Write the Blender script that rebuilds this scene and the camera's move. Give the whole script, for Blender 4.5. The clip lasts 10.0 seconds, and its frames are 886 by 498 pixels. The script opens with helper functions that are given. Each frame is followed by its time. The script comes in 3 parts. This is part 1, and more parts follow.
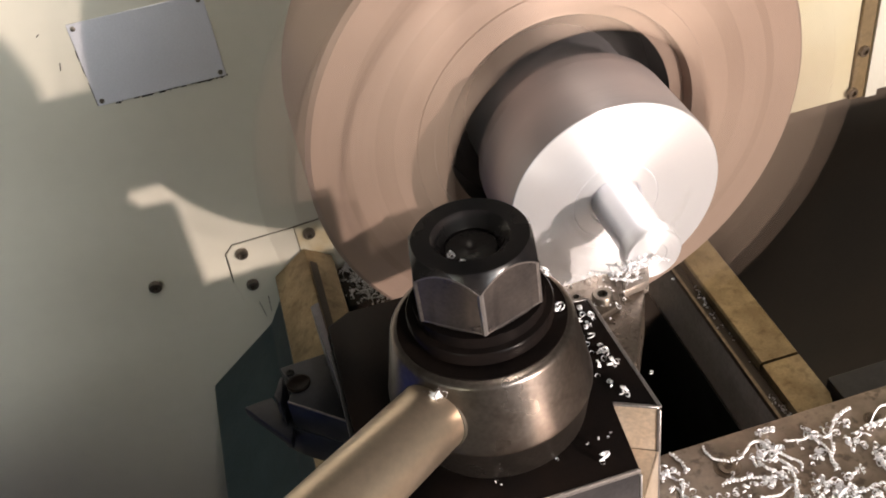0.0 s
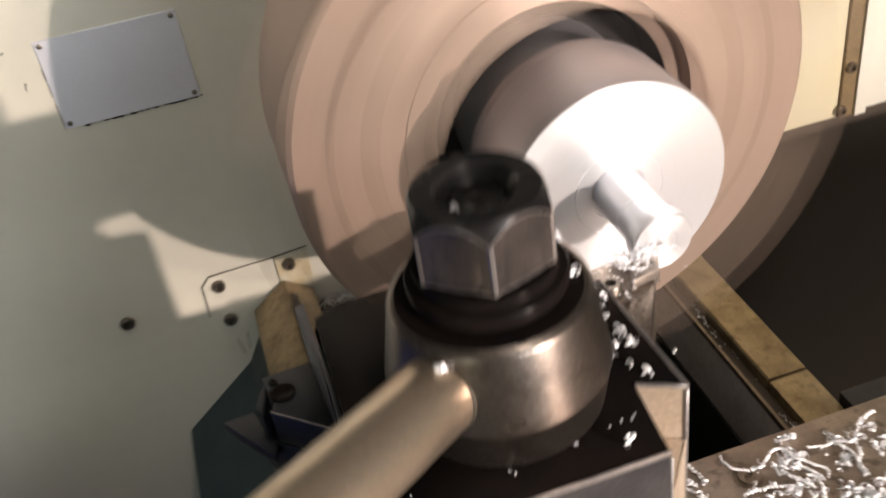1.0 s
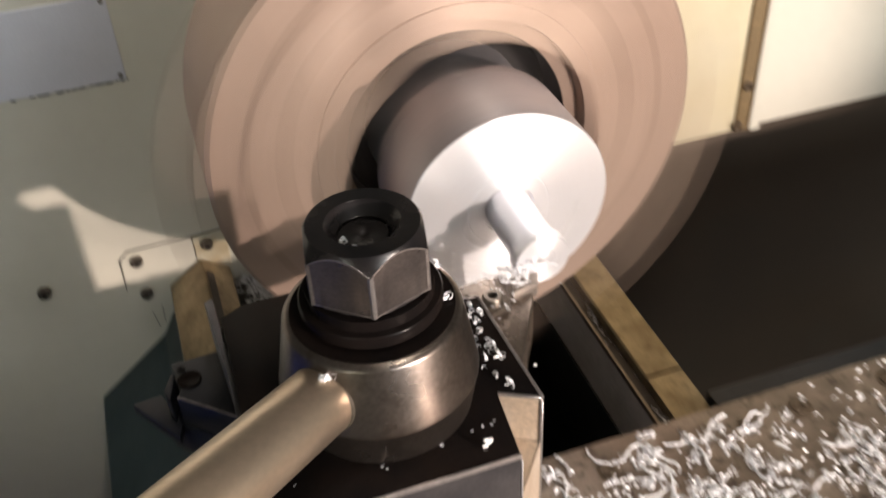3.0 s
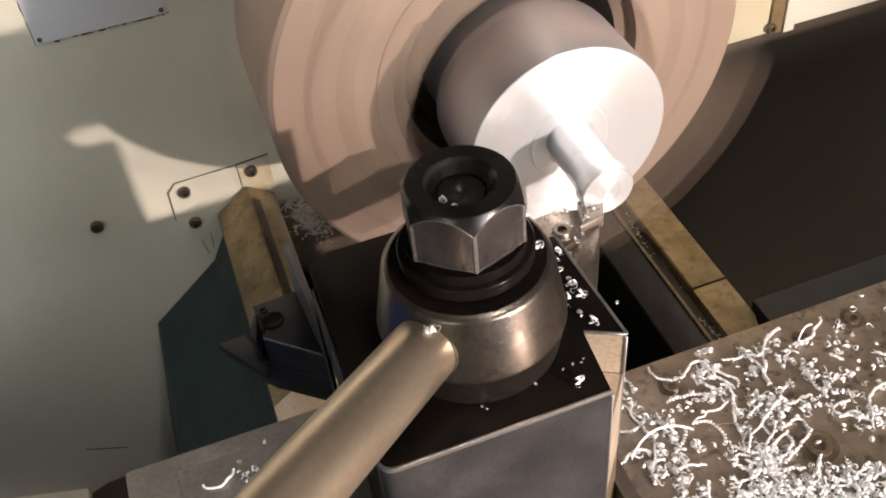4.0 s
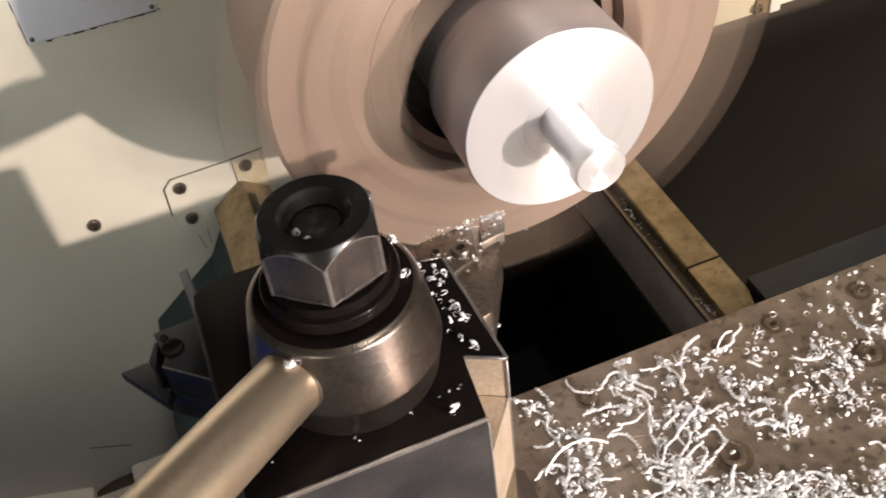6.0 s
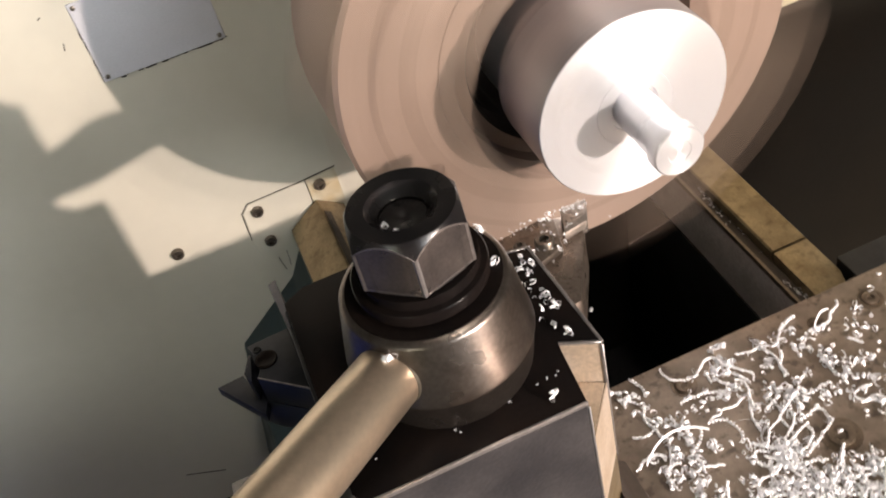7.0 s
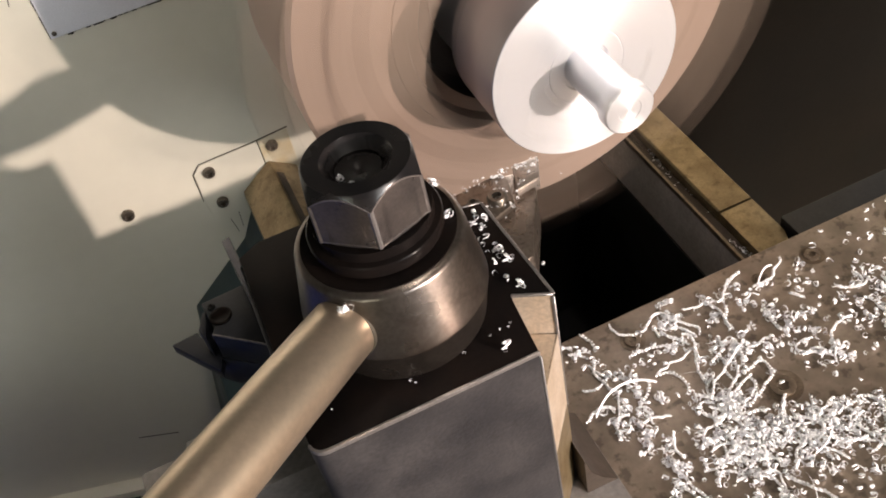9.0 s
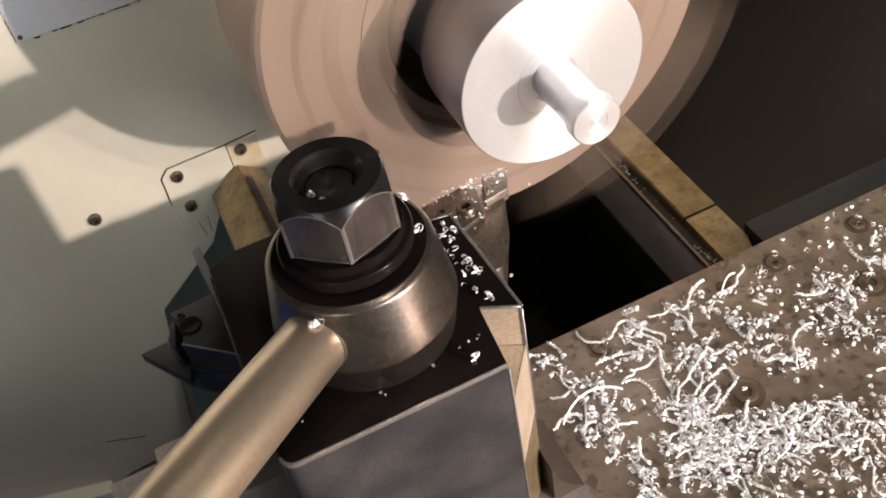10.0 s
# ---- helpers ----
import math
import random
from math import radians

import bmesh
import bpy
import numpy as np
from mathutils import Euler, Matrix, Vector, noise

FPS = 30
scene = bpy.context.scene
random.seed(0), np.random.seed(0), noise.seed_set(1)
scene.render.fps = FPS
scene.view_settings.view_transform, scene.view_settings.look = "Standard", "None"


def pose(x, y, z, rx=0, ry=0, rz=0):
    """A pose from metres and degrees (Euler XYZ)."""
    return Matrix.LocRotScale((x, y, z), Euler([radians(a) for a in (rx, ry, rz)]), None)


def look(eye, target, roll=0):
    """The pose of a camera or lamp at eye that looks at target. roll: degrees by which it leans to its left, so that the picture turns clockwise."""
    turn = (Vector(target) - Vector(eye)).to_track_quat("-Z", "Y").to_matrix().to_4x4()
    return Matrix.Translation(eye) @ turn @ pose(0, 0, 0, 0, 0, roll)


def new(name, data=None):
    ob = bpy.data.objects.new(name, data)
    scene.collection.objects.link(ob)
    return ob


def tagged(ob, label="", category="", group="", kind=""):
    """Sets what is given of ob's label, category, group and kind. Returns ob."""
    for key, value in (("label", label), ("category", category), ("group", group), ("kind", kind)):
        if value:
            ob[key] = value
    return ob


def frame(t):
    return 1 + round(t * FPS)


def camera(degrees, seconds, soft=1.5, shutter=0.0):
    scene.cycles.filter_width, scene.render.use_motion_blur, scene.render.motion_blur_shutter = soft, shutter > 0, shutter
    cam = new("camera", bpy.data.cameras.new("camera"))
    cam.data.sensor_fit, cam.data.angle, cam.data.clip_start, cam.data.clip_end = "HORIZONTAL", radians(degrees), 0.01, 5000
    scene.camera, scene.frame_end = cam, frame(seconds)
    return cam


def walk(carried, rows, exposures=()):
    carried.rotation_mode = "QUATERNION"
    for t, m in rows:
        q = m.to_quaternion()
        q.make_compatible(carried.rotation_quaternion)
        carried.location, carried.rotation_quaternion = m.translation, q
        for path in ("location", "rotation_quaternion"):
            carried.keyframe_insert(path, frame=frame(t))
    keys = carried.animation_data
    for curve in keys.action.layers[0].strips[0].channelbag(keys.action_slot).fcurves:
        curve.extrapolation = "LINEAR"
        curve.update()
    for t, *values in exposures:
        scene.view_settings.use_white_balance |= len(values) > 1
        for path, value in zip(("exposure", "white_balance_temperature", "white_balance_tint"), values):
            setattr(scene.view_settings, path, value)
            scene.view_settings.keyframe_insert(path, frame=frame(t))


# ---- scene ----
cam = camera(48.9, 10.0, soft=1.8, shutter=0.9)
# seconds, eye in metres, turn in degrees; the spindle's axis is x = 0, z = 1, the headstock's face y = 0
PATH = [
    (0, -0.1500, -0.7250, 1.3020, 50.17, 7.33, -15.31),
    (0.5, -0.1558, -0.7265, 1.2933, 51.24, 7.43, -16.34),
    (1, -0.1620, -0.7150, 1.2540, 53.80, 7.61, -17.21),
    (1.2, -0.1689, -0.7120, 1.2025, 58.71, 2.11, -16.95),
    (1.3, -0.1630, -0.7187, 1.1836, 59.90, 2.64, -15.44),
    (1.4, -0.1516, -0.7220, 1.1589, 60.78, 2.72, -14.85),
    (1.5, -0.1425, -0.7267, 1.1461, 61.09, 3.11, -14.71),
    (1.7, -0.1270, -0.7230, 1.1453, 60.53, 3.13, -14.13),
    (2, -0.1151, -0.7196, 1.1478, 60.41, 3.99, -13.22),
    (2.2, -0.1146, -0.7262, 1.1635, 60.30, 4.58, -12.98),
    (3.3, -0.1699, -0.7435, 1.3176, 46.99, 0.56, -20.96),
    (3.5, -0.1770, -0.7290, 1.3160, 45.08, -0.42, -21.56),
    (4, -0.1793, -0.7306, 1.3245, 45.50, 4.59, -19.91),
    (4.5, -0.1726, -0.7327, 1.3274, 44.83, 4.70, -19.83),
    (5, -0.1832, -0.7356, 1.3244, 44.96, 4.96, -22.05),
    (6.5, -0.1846, -0.7403, 1.3247, 45.20, 7.36, -20.46),
    (7, -0.1929, -0.7429, 1.3167, 46.19, 11.47, -21.25),
    (7.5, -0.1975, -0.7460, 1.3124, 45.64, 11.61, -23.43),
    (8, -0.1966, -0.7463, 1.3139, 44.67, 10.52, -23.57),
    (8.5, -0.1977, -0.7493, 1.3150, 44.04, 9.70, -23.99),
    (9, -0.1966, -0.7494, 1.3168, 43.85, 9.53, -23.34),
    (9.5, -0.1951, -0.7480, 1.3227, 43.49, 8.55, -24.26),
    (10, -0.1954, -0.7484, 1.3247, 43.51, 8.15, -24.61),
]
walk(cam, [(t, pose(x, y, z, a, b, c)) for t, x, y, z, a, b, c in PATH], exposures=[(0.0, 0.05), (1.0, 0.06), (2.0, 0.0), (3.5, 0.08), (4.5, 0.20), (6.5, 0.20), (10.0, 0.14)])

# ---- world and lights ----
world = bpy.data.worlds.new("world")
scene.world = world
world.use_nodes = True
world.node_tree.nodes["Background"].inputs[0].default_value = (0.5, 0.6, 0.72, 1)
world.node_tree.nodes["Background"].inputs[1].default_value = 0.035

LAMP = (0.61, -1.66, 1.200)
lamp = new("work_lamp_light", bpy.data.lights.new("work_lamp_light", "SPOT"))
lamp.data.energy, lamp.data.color, lamp.data.shadow_soft_size = 146, (1.0, 0.825, 0.72), 0.015
lamp.data.spot_size, lamp.data.spot_blend = radians(50), 0.4
lamp.matrix_world = look(LAMP, (0.0, -0.35, 0.93))

# soft fill from the front right, from an assumed window out of view
front_fill_light = new("front_fill_light", bpy.data.lights.new("front_fill_light", "AREA"))
front_fill_light.data.shape, front_fill_light.data.size, front_fill_light.data.size_y = "RECTANGLE", 2.2, 1.4
front_fill_light.data.energy, front_fill_light.data.color = 140, (0.98, 1.0, 0.97)
front_fill_light.matrix_world = look((1.5, -5.05, 1.9), (-0.2, -0.3, 0.8))

# yellowish fill added from the left to brighten the headstock's left wall
side_fill_light = new("side_fill_light", bpy.data.lights.new("side_fill_light", "AREA"))
side_fill_light.data.shape, side_fill_light.data.size, side_fill_light.data.size_y = "RECTANGLE", 1.6, 1.2
side_fill_light.data.energy, side_fill_light.data.color = 22, (1.0, 1.0, 0.72)
side_fill_light.matrix_world = look((-3.05, -3.3, 1.7), (-0.4, -0.2, 0.6))


# ---- materials ----
def material(name, color, rough=0.5, metal=0.0, second=None, scale=30.0, amount=0.5, fine=400.0, bump=0.1,
             detail=6.0, rough_var=0.15, stretch=(1, 1, 1), spec=0.5, dist=0.0004, coat=0.0, island=0.0, grain=1.0, specks=0.0, speck_size=170.0, speck_color=(0.02, 0.014, 0.009), turned=0.0):
    """A surface with two scales of variation: large stains between two colours, fine grain in bump and gloss."""
    m = bpy.data.materials.new(name)
    m.use_nodes = True
    nt, L = m.node_tree, m.node_tree.links
    bs = nt.nodes["Principled BSDF"]
    tc = nt.nodes.new("ShaderNodeTexCoord")
    mp = nt.nodes.new("ShaderNodeMapping")
    mp.inputs["Scale"].default_value = stretch
    L.new(tc.outputs["Object"], mp.inputs["Vector"])
    big = nt.nodes.new("ShaderNodeTexNoise")
    big.inputs["Scale"].default_value, big.inputs["Detail"].default_value = scale, detail
    small = nt.nodes.new("ShaderNodeTexNoise")
    small.inputs["Scale"].default_value, small.inputs["Detail"].default_value = fine, 4
    for n in (big, small):
        L.new(mp.outputs["Vector"], n.inputs["Vector"])
    ramp = nt.nodes.new("ShaderNodeMapRange")
    ramp.inputs["From Min"].default_value, ramp.inputs["From Max"].default_value = 0.38, 0.66
    ramp.inputs["To Max"].default_value = amount
    L.new(big.outputs["Fac"], ramp.inputs["Value"])
    mix = nt.nodes.new("ShaderNodeMix")
    mix.data_type = "RGBA"
    mix.inputs[6].default_value = (*color, 1)
    mix.inputs[7].default_value = (*(second or [c * 0.75 for c in color]), 1)
    L.new(ramp.outputs["Result"], mix.inputs[0])
    last = mix.outputs[2]
    hs = nt.nodes.new("ShaderNodeHueSaturation")
    grey = nt.nodes.new("ShaderNodeMapRange")
    grey.inputs["From Min"].default_value, grey.inputs["From Max"].default_value = 0.3, 0.7
    grey.inputs["To Min"].default_value, grey.inputs["To Max"].default_value = 1 - 0.15 * grain, 1 + 0.12 * grain
    L.new(small.outputs["Fac"], grey.inputs["Value"])
    L.new(grey.outputs["Result"], hs.inputs["Value"])
    L.new(last, hs.inputs["Color"])
    last = hs.outputs["Color"]
    if specks:
        dirt = nt.nodes.new("ShaderNodeTexNoise")
        dirt.inputs["Scale"].default_value, dirt.inputs["Detail"].default_value = speck_size, 3
        L.new(tc.outputs["Object"], dirt.inputs["Vector"])
        dr = nt.nodes.new("ShaderNodeMapRange")
        dr.inputs["From Min"].default_value, dr.inputs["From Max"].default_value = 0.55, 0.66
        dr.inputs["To Max"].default_value = specks
        L.new(dirt.outputs["Fac"], dr.inputs["Value"])
        dm = nt.nodes.new("ShaderNodeMix")
        dm.data_type = "RGBA"
        L.new(dr.outputs["Result"], dm.inputs[0])
        L.new(last, dm.inputs[6])
        dm.inputs[7].default_value = (*speck_color, 1)
        last = dm.outputs[2]
    if island:
        geo = nt.nodes.new("ShaderNodeNewGeometry")
        iv = nt.nodes.new("ShaderNodeMapRange")
        iv.inputs["To Min"].default_value, iv.inputs["To Max"].default_value = 1 - island, 1 + island * 0.3
        L.new(geo.outputs["Random Per Island"], iv.inputs["Value"])
        h2 = nt.nodes.new("ShaderNodeHueSaturation")
        L.new(iv.outputs["Result"], h2.inputs["Value"])
        L.new(last, h2.inputs["Color"])
        last = h2.outputs["Color"]
    L.new(last, bs.inputs["Base Color"])
    rr = nt.nodes.new("ShaderNodeMapRange")
    rr.inputs["To Min"].default_value, rr.inputs["To Max"].default_value = max(rough - rough_var, 0.03), min(rough + rough_var, 1)
    L.new(big.outputs["Fac"], rr.inputs["Value"])
    L.new(rr.outputs["Result"], bs.inputs["Roughness"])
    bs.inputs["Metallic"].default_value = metal
    bs.inputs["Specular IOR Level"].default_value = spec
    bs.inputs["Coat Weight"].default_value = coat
    if turned:
        tg = nt.nodes.new("ShaderNodeTangent")
        tg.direction_type, tg.axis = "RADIAL", "Y"
        L.new(tg.outputs["Tangent"], bs.inputs["Tangent"])
        bs.inputs["Anisotropic"].default_value = turned
        bs.inputs["Anisotropic Rotation"].default_value = 0.25
    if bump:
        bp = nt.nodes.new("ShaderNodeBump")
        bp.inputs["Strength"].default_value, bp.inputs["Distance"].default_value = bump, dist
        L.new(small.outputs["Fac"], bp.inputs["Height"])
        L.new(bp.outputs["Normal"], bs.inputs["Normal"])
    return m


PAINT = material("cream_machine_paint", (0.640, 0.612, 0.535), 0.40, second=(0.610, 0.582, 0.49), scale=2.2, fine=60, bump=0.008, amount=0.6, detail=2, grain=0.12)
PLATE = material("anodised_plate", (0.70, 0.70, 0.76), 0.45, 0.2, second=(0.63, 0.63, 0.69), scale=25, fine=700, bump=0.05, grain=0.3)
ENGRAVE = material("dark_oil_line", (0.03, 0.027, 0.02), 0.5, second=(0.07, 0.05, 0.03), scale=120)
BLACK = material("black_oxide_steel", (0.006, 0.005, 0.005), 0.22, 0.0, second=(0.014, 0.009, 0.007), scale=40, fine=500, bump=0.08, spec=0.035, rough_var=0.07)
NUTTOP = material("oily_black_nut_top", (0.010, 0.009, 0.010), 0.25, 0.3, second=(0.030, 0.024, 0.022), scale=60, fine=600, bump=0.1, spec=0.5)
NUT = material("worn_black_nut", (0.075, 0.067, 0.068), 0.30, 0.78, second=(0.16, 0.138, 0.126), scale=55, fine=700, bump=0.12)
HUB = material("browned_hub_steel", (0.185, 0.157, 0.140), 0.31, 0.95, second=(0.105, 0.086, 0.072), scale=34, fine=500, bump=0.14, detail=9, amount=0.75, specks=0.35, speck_size=110, speck_color=(0.06, 0.047, 0.038))
BRASSY = material("oiled_handle_steel", (0.60, 0.49, 0.375), 0.32, 0.92, second=(0.46, 0.355, 0.25), scale=18, fine=420, bump=0.04, amount=0.5, detail=3, grain=0.4)
BLOCK = material("dark_tool_steel", (0.038, 0.037, 0.042), 0.38, 0.45, second=(0.082, 0.076, 0.079), scale=34, fine=550, bump=0.25, amount=0.8, detail=10, specks=0.35, speck_size=300, speck_color=(0.045, 0.040, 0.042))
WORN = material("rubbed_dark_edge", (0.30, 0.275, 0.27), 0.35, 0.9, second=(0.17, 0.155, 0.155), scale=160, fine=700, bump=0.1, amount=0.9)
YELLOWED = material("oil_yellowed_paint", (0.62, 0.58, 0.46), 0.40, second=(0.50, 0.37, 0.19), scale=38, fine=200, bump=0.05, amount=0.7, grain=0.4)
YELLOWCREAM = material("yellowed_cream_paint", (0.60, 0.545, 0.40), 0.42, second=(0.54, 0.46, 0.29), scale=9, fine=90, bump=0.01, amount=0.7, detail=5, grain=0.2)
EDGE = material("bare_worn_edge", (0.29, 0.27, 0.268), 0.34, 0.70, second=(0.19, 0.172, 0.165), scale=90, fine=700, bump=0.1)
GROUND = material("ground_oily_steel", (0.66, 0.54, 0.43), 0.36, 0.5, second=(0.42, 0.30, 0.18), scale=45, fine=600, bump=0.10)
WAY = material("oiled_bed_way", (0.27, 0.205, 0.118), 0.38, 0.6, second=(0.125, 0.078, 0.036), scale=50, fine=500, bump=0.12, amount=0.6, detail=8, specks=0.35, speck_size=130, speck_color=(0.06, 0.032, 0.012))
# oily brown, taken darker so that it also holds the channel's shade
WAYDARK = material("oily_shaded_channel", (0.036, 0.024, 0.016), 0.60, 0.0, second=(0.018, 0.012, 0.008), scale=60, fine=400, bump=0.3)
TEAL = material("dark_teal_casting_paint", (0.0090, 0.026, 0.032), 0.46, second=(0.006, 0.017, 0.020), scale=18, fine=220, bump=0.3, spec=0.35)
# near-black base for the castings, the floor between the ways and the pan
PIT = material("near_black_casting", (0.009, 0.009, 0.010), 0.65, second=(0.018, 0.016, 0.014), scale=25, fine=150, bump=0.3, spec=0.2)
BEDGREY = material("grey_casting", (0.40, 0.375, 0.38), 0.42, 0.2, second=(0.29, 0.26, 0.255), scale=40, fine=300, bump=0.25)
SLIDE = material("oily_cast_iron_slide", (0.29, 0.231, 0.18), 0.36, 0.35, second=(0.145, 0.113, 0.087), scale=40, fine=320, bump=0.3, detail=10, amount=0.85, specks=0.65, speck_size=150, speck_color=(0.06, 0.044, 0.032))
SADDLE = material("grey_worn_saddle", (0.26, 0.24, 0.235), 0.42, 0.6, second=(0.16, 0.14, 0.13), scale=30, fine=320, bump=0.15)
CHUCK = material("turned_chuck_steel", (0.375, 0.272, 0.220), 0.44, 0.40, second=(0.315, 0.226, 0.181), scale=30, fine=300, bump=0.03, turned=0.65)
CHUCKBAND = material("turned_chuck_band", (0.325, 0.234, 0.188), 0.44, 0.40, second=(0.28, 0.20, 0.16), scale=30, fine=300, bump=0.03, turned=0.65)
# near-black steel: the shade inside the chuck's bore is put into the colour
CHUCKDARK = material("chuck_recess_shade", (0.014, 0.011, 0.010), 0.5, 0.3, second=(0.010, 0.008, 0.007), scale=30, fine=300, bump=0.05)
JAW = material("chuck_jaw_steel", (0.31, 0.235, 0.185), 0.42, 0.4, second=(0.25, 0.187, 0.148), scale=30, fine=300, bump=0.05)
ALU = material("turned_aluminium", (0.94, 0.94, 0.97), 0.32, 0.75, second=(0.91, 0.91, 0.95), scale=40, fine=800, bump=0.02, grain=0.4, turned=0.7)
# greyer than the faced front
ALUSIDE = material("grey_aluminium_side", (0.56, 0.53, 0.55), 0.38, 0.8, second=(0.43, 0.405, 0.42), scale=30, fine=500, bump=0.06, turned=0.6)
CHIP = material("bright_aluminium_chip", (0.97, 0.97, 1.0), 0.28, 0.0, second=(0.93, 0.92, 0.96), scale=200, fine=900, bump=0.0, island=0.12, spec=1.0)
TOOLSTEEL = material("oily_tool_holder_steel", (0.22, 0.182, 0.152), 0.30, 0.85, second=(0.10, 0.08, 0.065), scale=80, fine=600, bump=0.15, specks=0.5, speck_size=260, speck_color=(0.06, 0.045, 0.035))
BLUED = material("blued_tool_holder_steel", (0.012, 0.013, 0.018), 0.36, 0.2, second=(0.024, 0.025, 0.031), scale=70, fine=500, bump=0.15, spec=0.3)
FLANGE = material("grey_dovetail_steel", (0.105, 0.102, 0.115), 0.36, 0.5, second=(0.06, 0.057, 0.064), scale=60, fine=500, bump=0.15)
BOLT = material("oily_brown_bolt", (0.17, 0.128, 0.092), 0.36, 0.5, second=(0.06, 0.045, 0.033), scale=160, fine=700, bump=0.1)
SCREW = material("oiled_screw_steel", (0.19, 0.165, 0.14), 0.34, 0.8, second=(0.04, 0.032, 0.026), scale=150, fine=700, bump=0.1)
CARBIDE = material("coated_carbide_insert", (0.30, 0.26, 0.23), 0.3, 0.7, second=(0.2, 0.17, 0.15), scale=150, fine=700, bump=0.05)
BROWN = material("brown_painted_rail", (0.24, 0.17, 0.09), 0.5, 0.2, second=(0.12, 0.085, 0.05), scale=30, fine=300, bump=0.2)
# dark brown of the lower casting and of the tray's swarf
DARKBROWN = material("dark_brown_coat", (0.050, 0.034, 0.022), 0.5, second=(0.034, 0.023, 0.015), scale=5, fine=200, bump=0.05, grain=0.4, specks=0.4, speck_size=14, speck_color=(0.042, 0.032, 0.022))
PLASTER = material("workshop_plaster", (0.27, 0.265, 0.245), 0.8, second=(0.22, 0.215, 0.20), scale=2, fine=60, bump=0.2)
CONCRETE = material("workshop_concrete", (0.14, 0.133, 0.125), 0.75, second=(0.09, 0.084, 0.078), scale=3, fine=80, bump=0.3)
BLUE = material("blue_box_enamel", (0.05, 0.085, 0.46), 0.45, second=(0.04, 0.07, 0.36), scale=6, fine=200, bump=0.05)
SHADE = material("lamp_shade_enamel", (0.10, 0.12, 0.10), 0.4, second=(0.07, 0.08, 0.07), scale=20)
# glow of the two unseen panes behind the fill lights
PANE_GLOW = bpy.data.materials.new("fill_pane_glow")
PANE_GLOW.use_nodes = True
PANE_GLOW.node_tree.nodes["Principled BSDF"].inputs["Emission Color"].default_value = (0.72, 0.86, 1, 1)
PANE_GLOW.node_tree.nodes["Principled BSDF"].inputs["Emission Strength"].default_value = 2.0

# glow of the added overhead fill
FILL_GLOW = bpy.data.materials.new("overhead_fill_glow")
FILL_GLOW.use_nodes = True
FILL_GLOW.node_tree.nodes["Principled BSDF"].inputs["Emission Color"].default_value = (1.0, 0.895, 0.785, 1)
FILL_GLOW.node_tree.nodes["Principled BSDF"].inputs["Emission Strength"].default_value = 30.0


# ---- mesh helpers ----
def obj(name, bm, mat, parent=None, label="", smooth=40):
    bmesh.ops.recalc_face_normals(bm, faces=bm.faces)
    me = bpy.data.meshes.new(name)
    bm.to_mesh(me)
    bm.free()
    me.materials.append(mat)
    if smooth:
        me.shade_smooth()
        me.set_sharp_from_angle(angle=radians(smooth))
    ob = new(name, me)
    if parent:
        ob.parent = parent
    return tagged(ob, label) if label else ob


def part(name, bm, mat, parent, label="", smooth=40):
    return obj(name, bm, mat, parent, label, smooth)


def thing(name, label, category, group="", kind="", at=(0, 0, 0)):
    ob = new(name)
    ob.location = at
    ob.empty_display_size = 0.02
    return tagged(ob, label, category, group, kind)


def box(x0, x1, y0, y1, z0, z1, bevel=0.0, seg=2, bm=None):
    b = bmesh.new()
    bmesh.ops.create_cube(b, size=1, matrix=Matrix.Translation(((x0 + x1) / 2, (y0 + y1) / 2, (z0 + z1) / 2)) @ Matrix.Diagonal((x1 - x0, y1 - y0, z1 - z0, 1)))
    if bevel:
        bmesh.ops.bevel(b, geom=list(b.edges), offset=bevel, segments=seg, profile=0.6, affect="EDGES", clamp_overlap=True)
    return b


def prism(points, lo, hi, axis="z", bevel=0.0, seg=2):
    """A polygon drawn out along an axis: points are (x, y) for z, (x, z) for y, (y, z) for x."""
    b = bmesh.new()
    put = {"z": lambda p, h: (p[0], p[1], h), "y": lambda p, h: (p[0], h, p[1]), "x": lambda p, h: (h, p[0], p[1])}[axis]
    low = [b.verts.new(put(p, lo)) for p in points]
    top = [b.verts.new(put(p, hi)) for p in points]
    n = len(points)
    b.faces.new(low)
    b.faces.new(top)
    for i in range(n):
        b.faces.new((low[i], low[(i + 1) % n], top[(i + 1) % n], top[i]))
    bmesh.ops.recalc_face_normals(b, faces=b.faces)
    if bevel:
        bmesh.ops.bevel(b, geom=list(b.edges), offset=bevel, segments=seg, profile=0.6, affect="EDGES", clamp_overlap=True)
    return b


def lathe(profile, m=Matrix(), seg=64, ends=True):
    """A profile of (radius, height) turned about z, then moved by m."""
    b = bmesh.new()
    rings = []
    for r, h in profile:
        if r < 1e-6:
            rings.append([b.verts.new((0, 0, h))])
        else:
            rings.append([b.verts.new((r * math.cos(2 * math.pi * k / seg), r * math.sin(2 * math.pi * k / seg), h)) for k in range(seg)])
    for lo, hi in zip(rings, rings[1:]):
        for k in range(seg):
            j = (k + 1) % seg
            if len(lo) == 1 and len(hi) > 1:
                b.faces.new((lo[0], hi[j], hi[k]))
            elif len(hi) == 1 and len(lo) > 1:
                b.faces.new((lo[k], lo[j], hi[0]))
            elif len(lo) > 1:
                b.faces.new((lo[k], lo[j], hi[j], hi[k]))
    if ends:
        for ring in (rings[0], rings[-1]):
            if len(ring) > 1:
                b.faces.new(ring)
    b.transform(m)
    return b


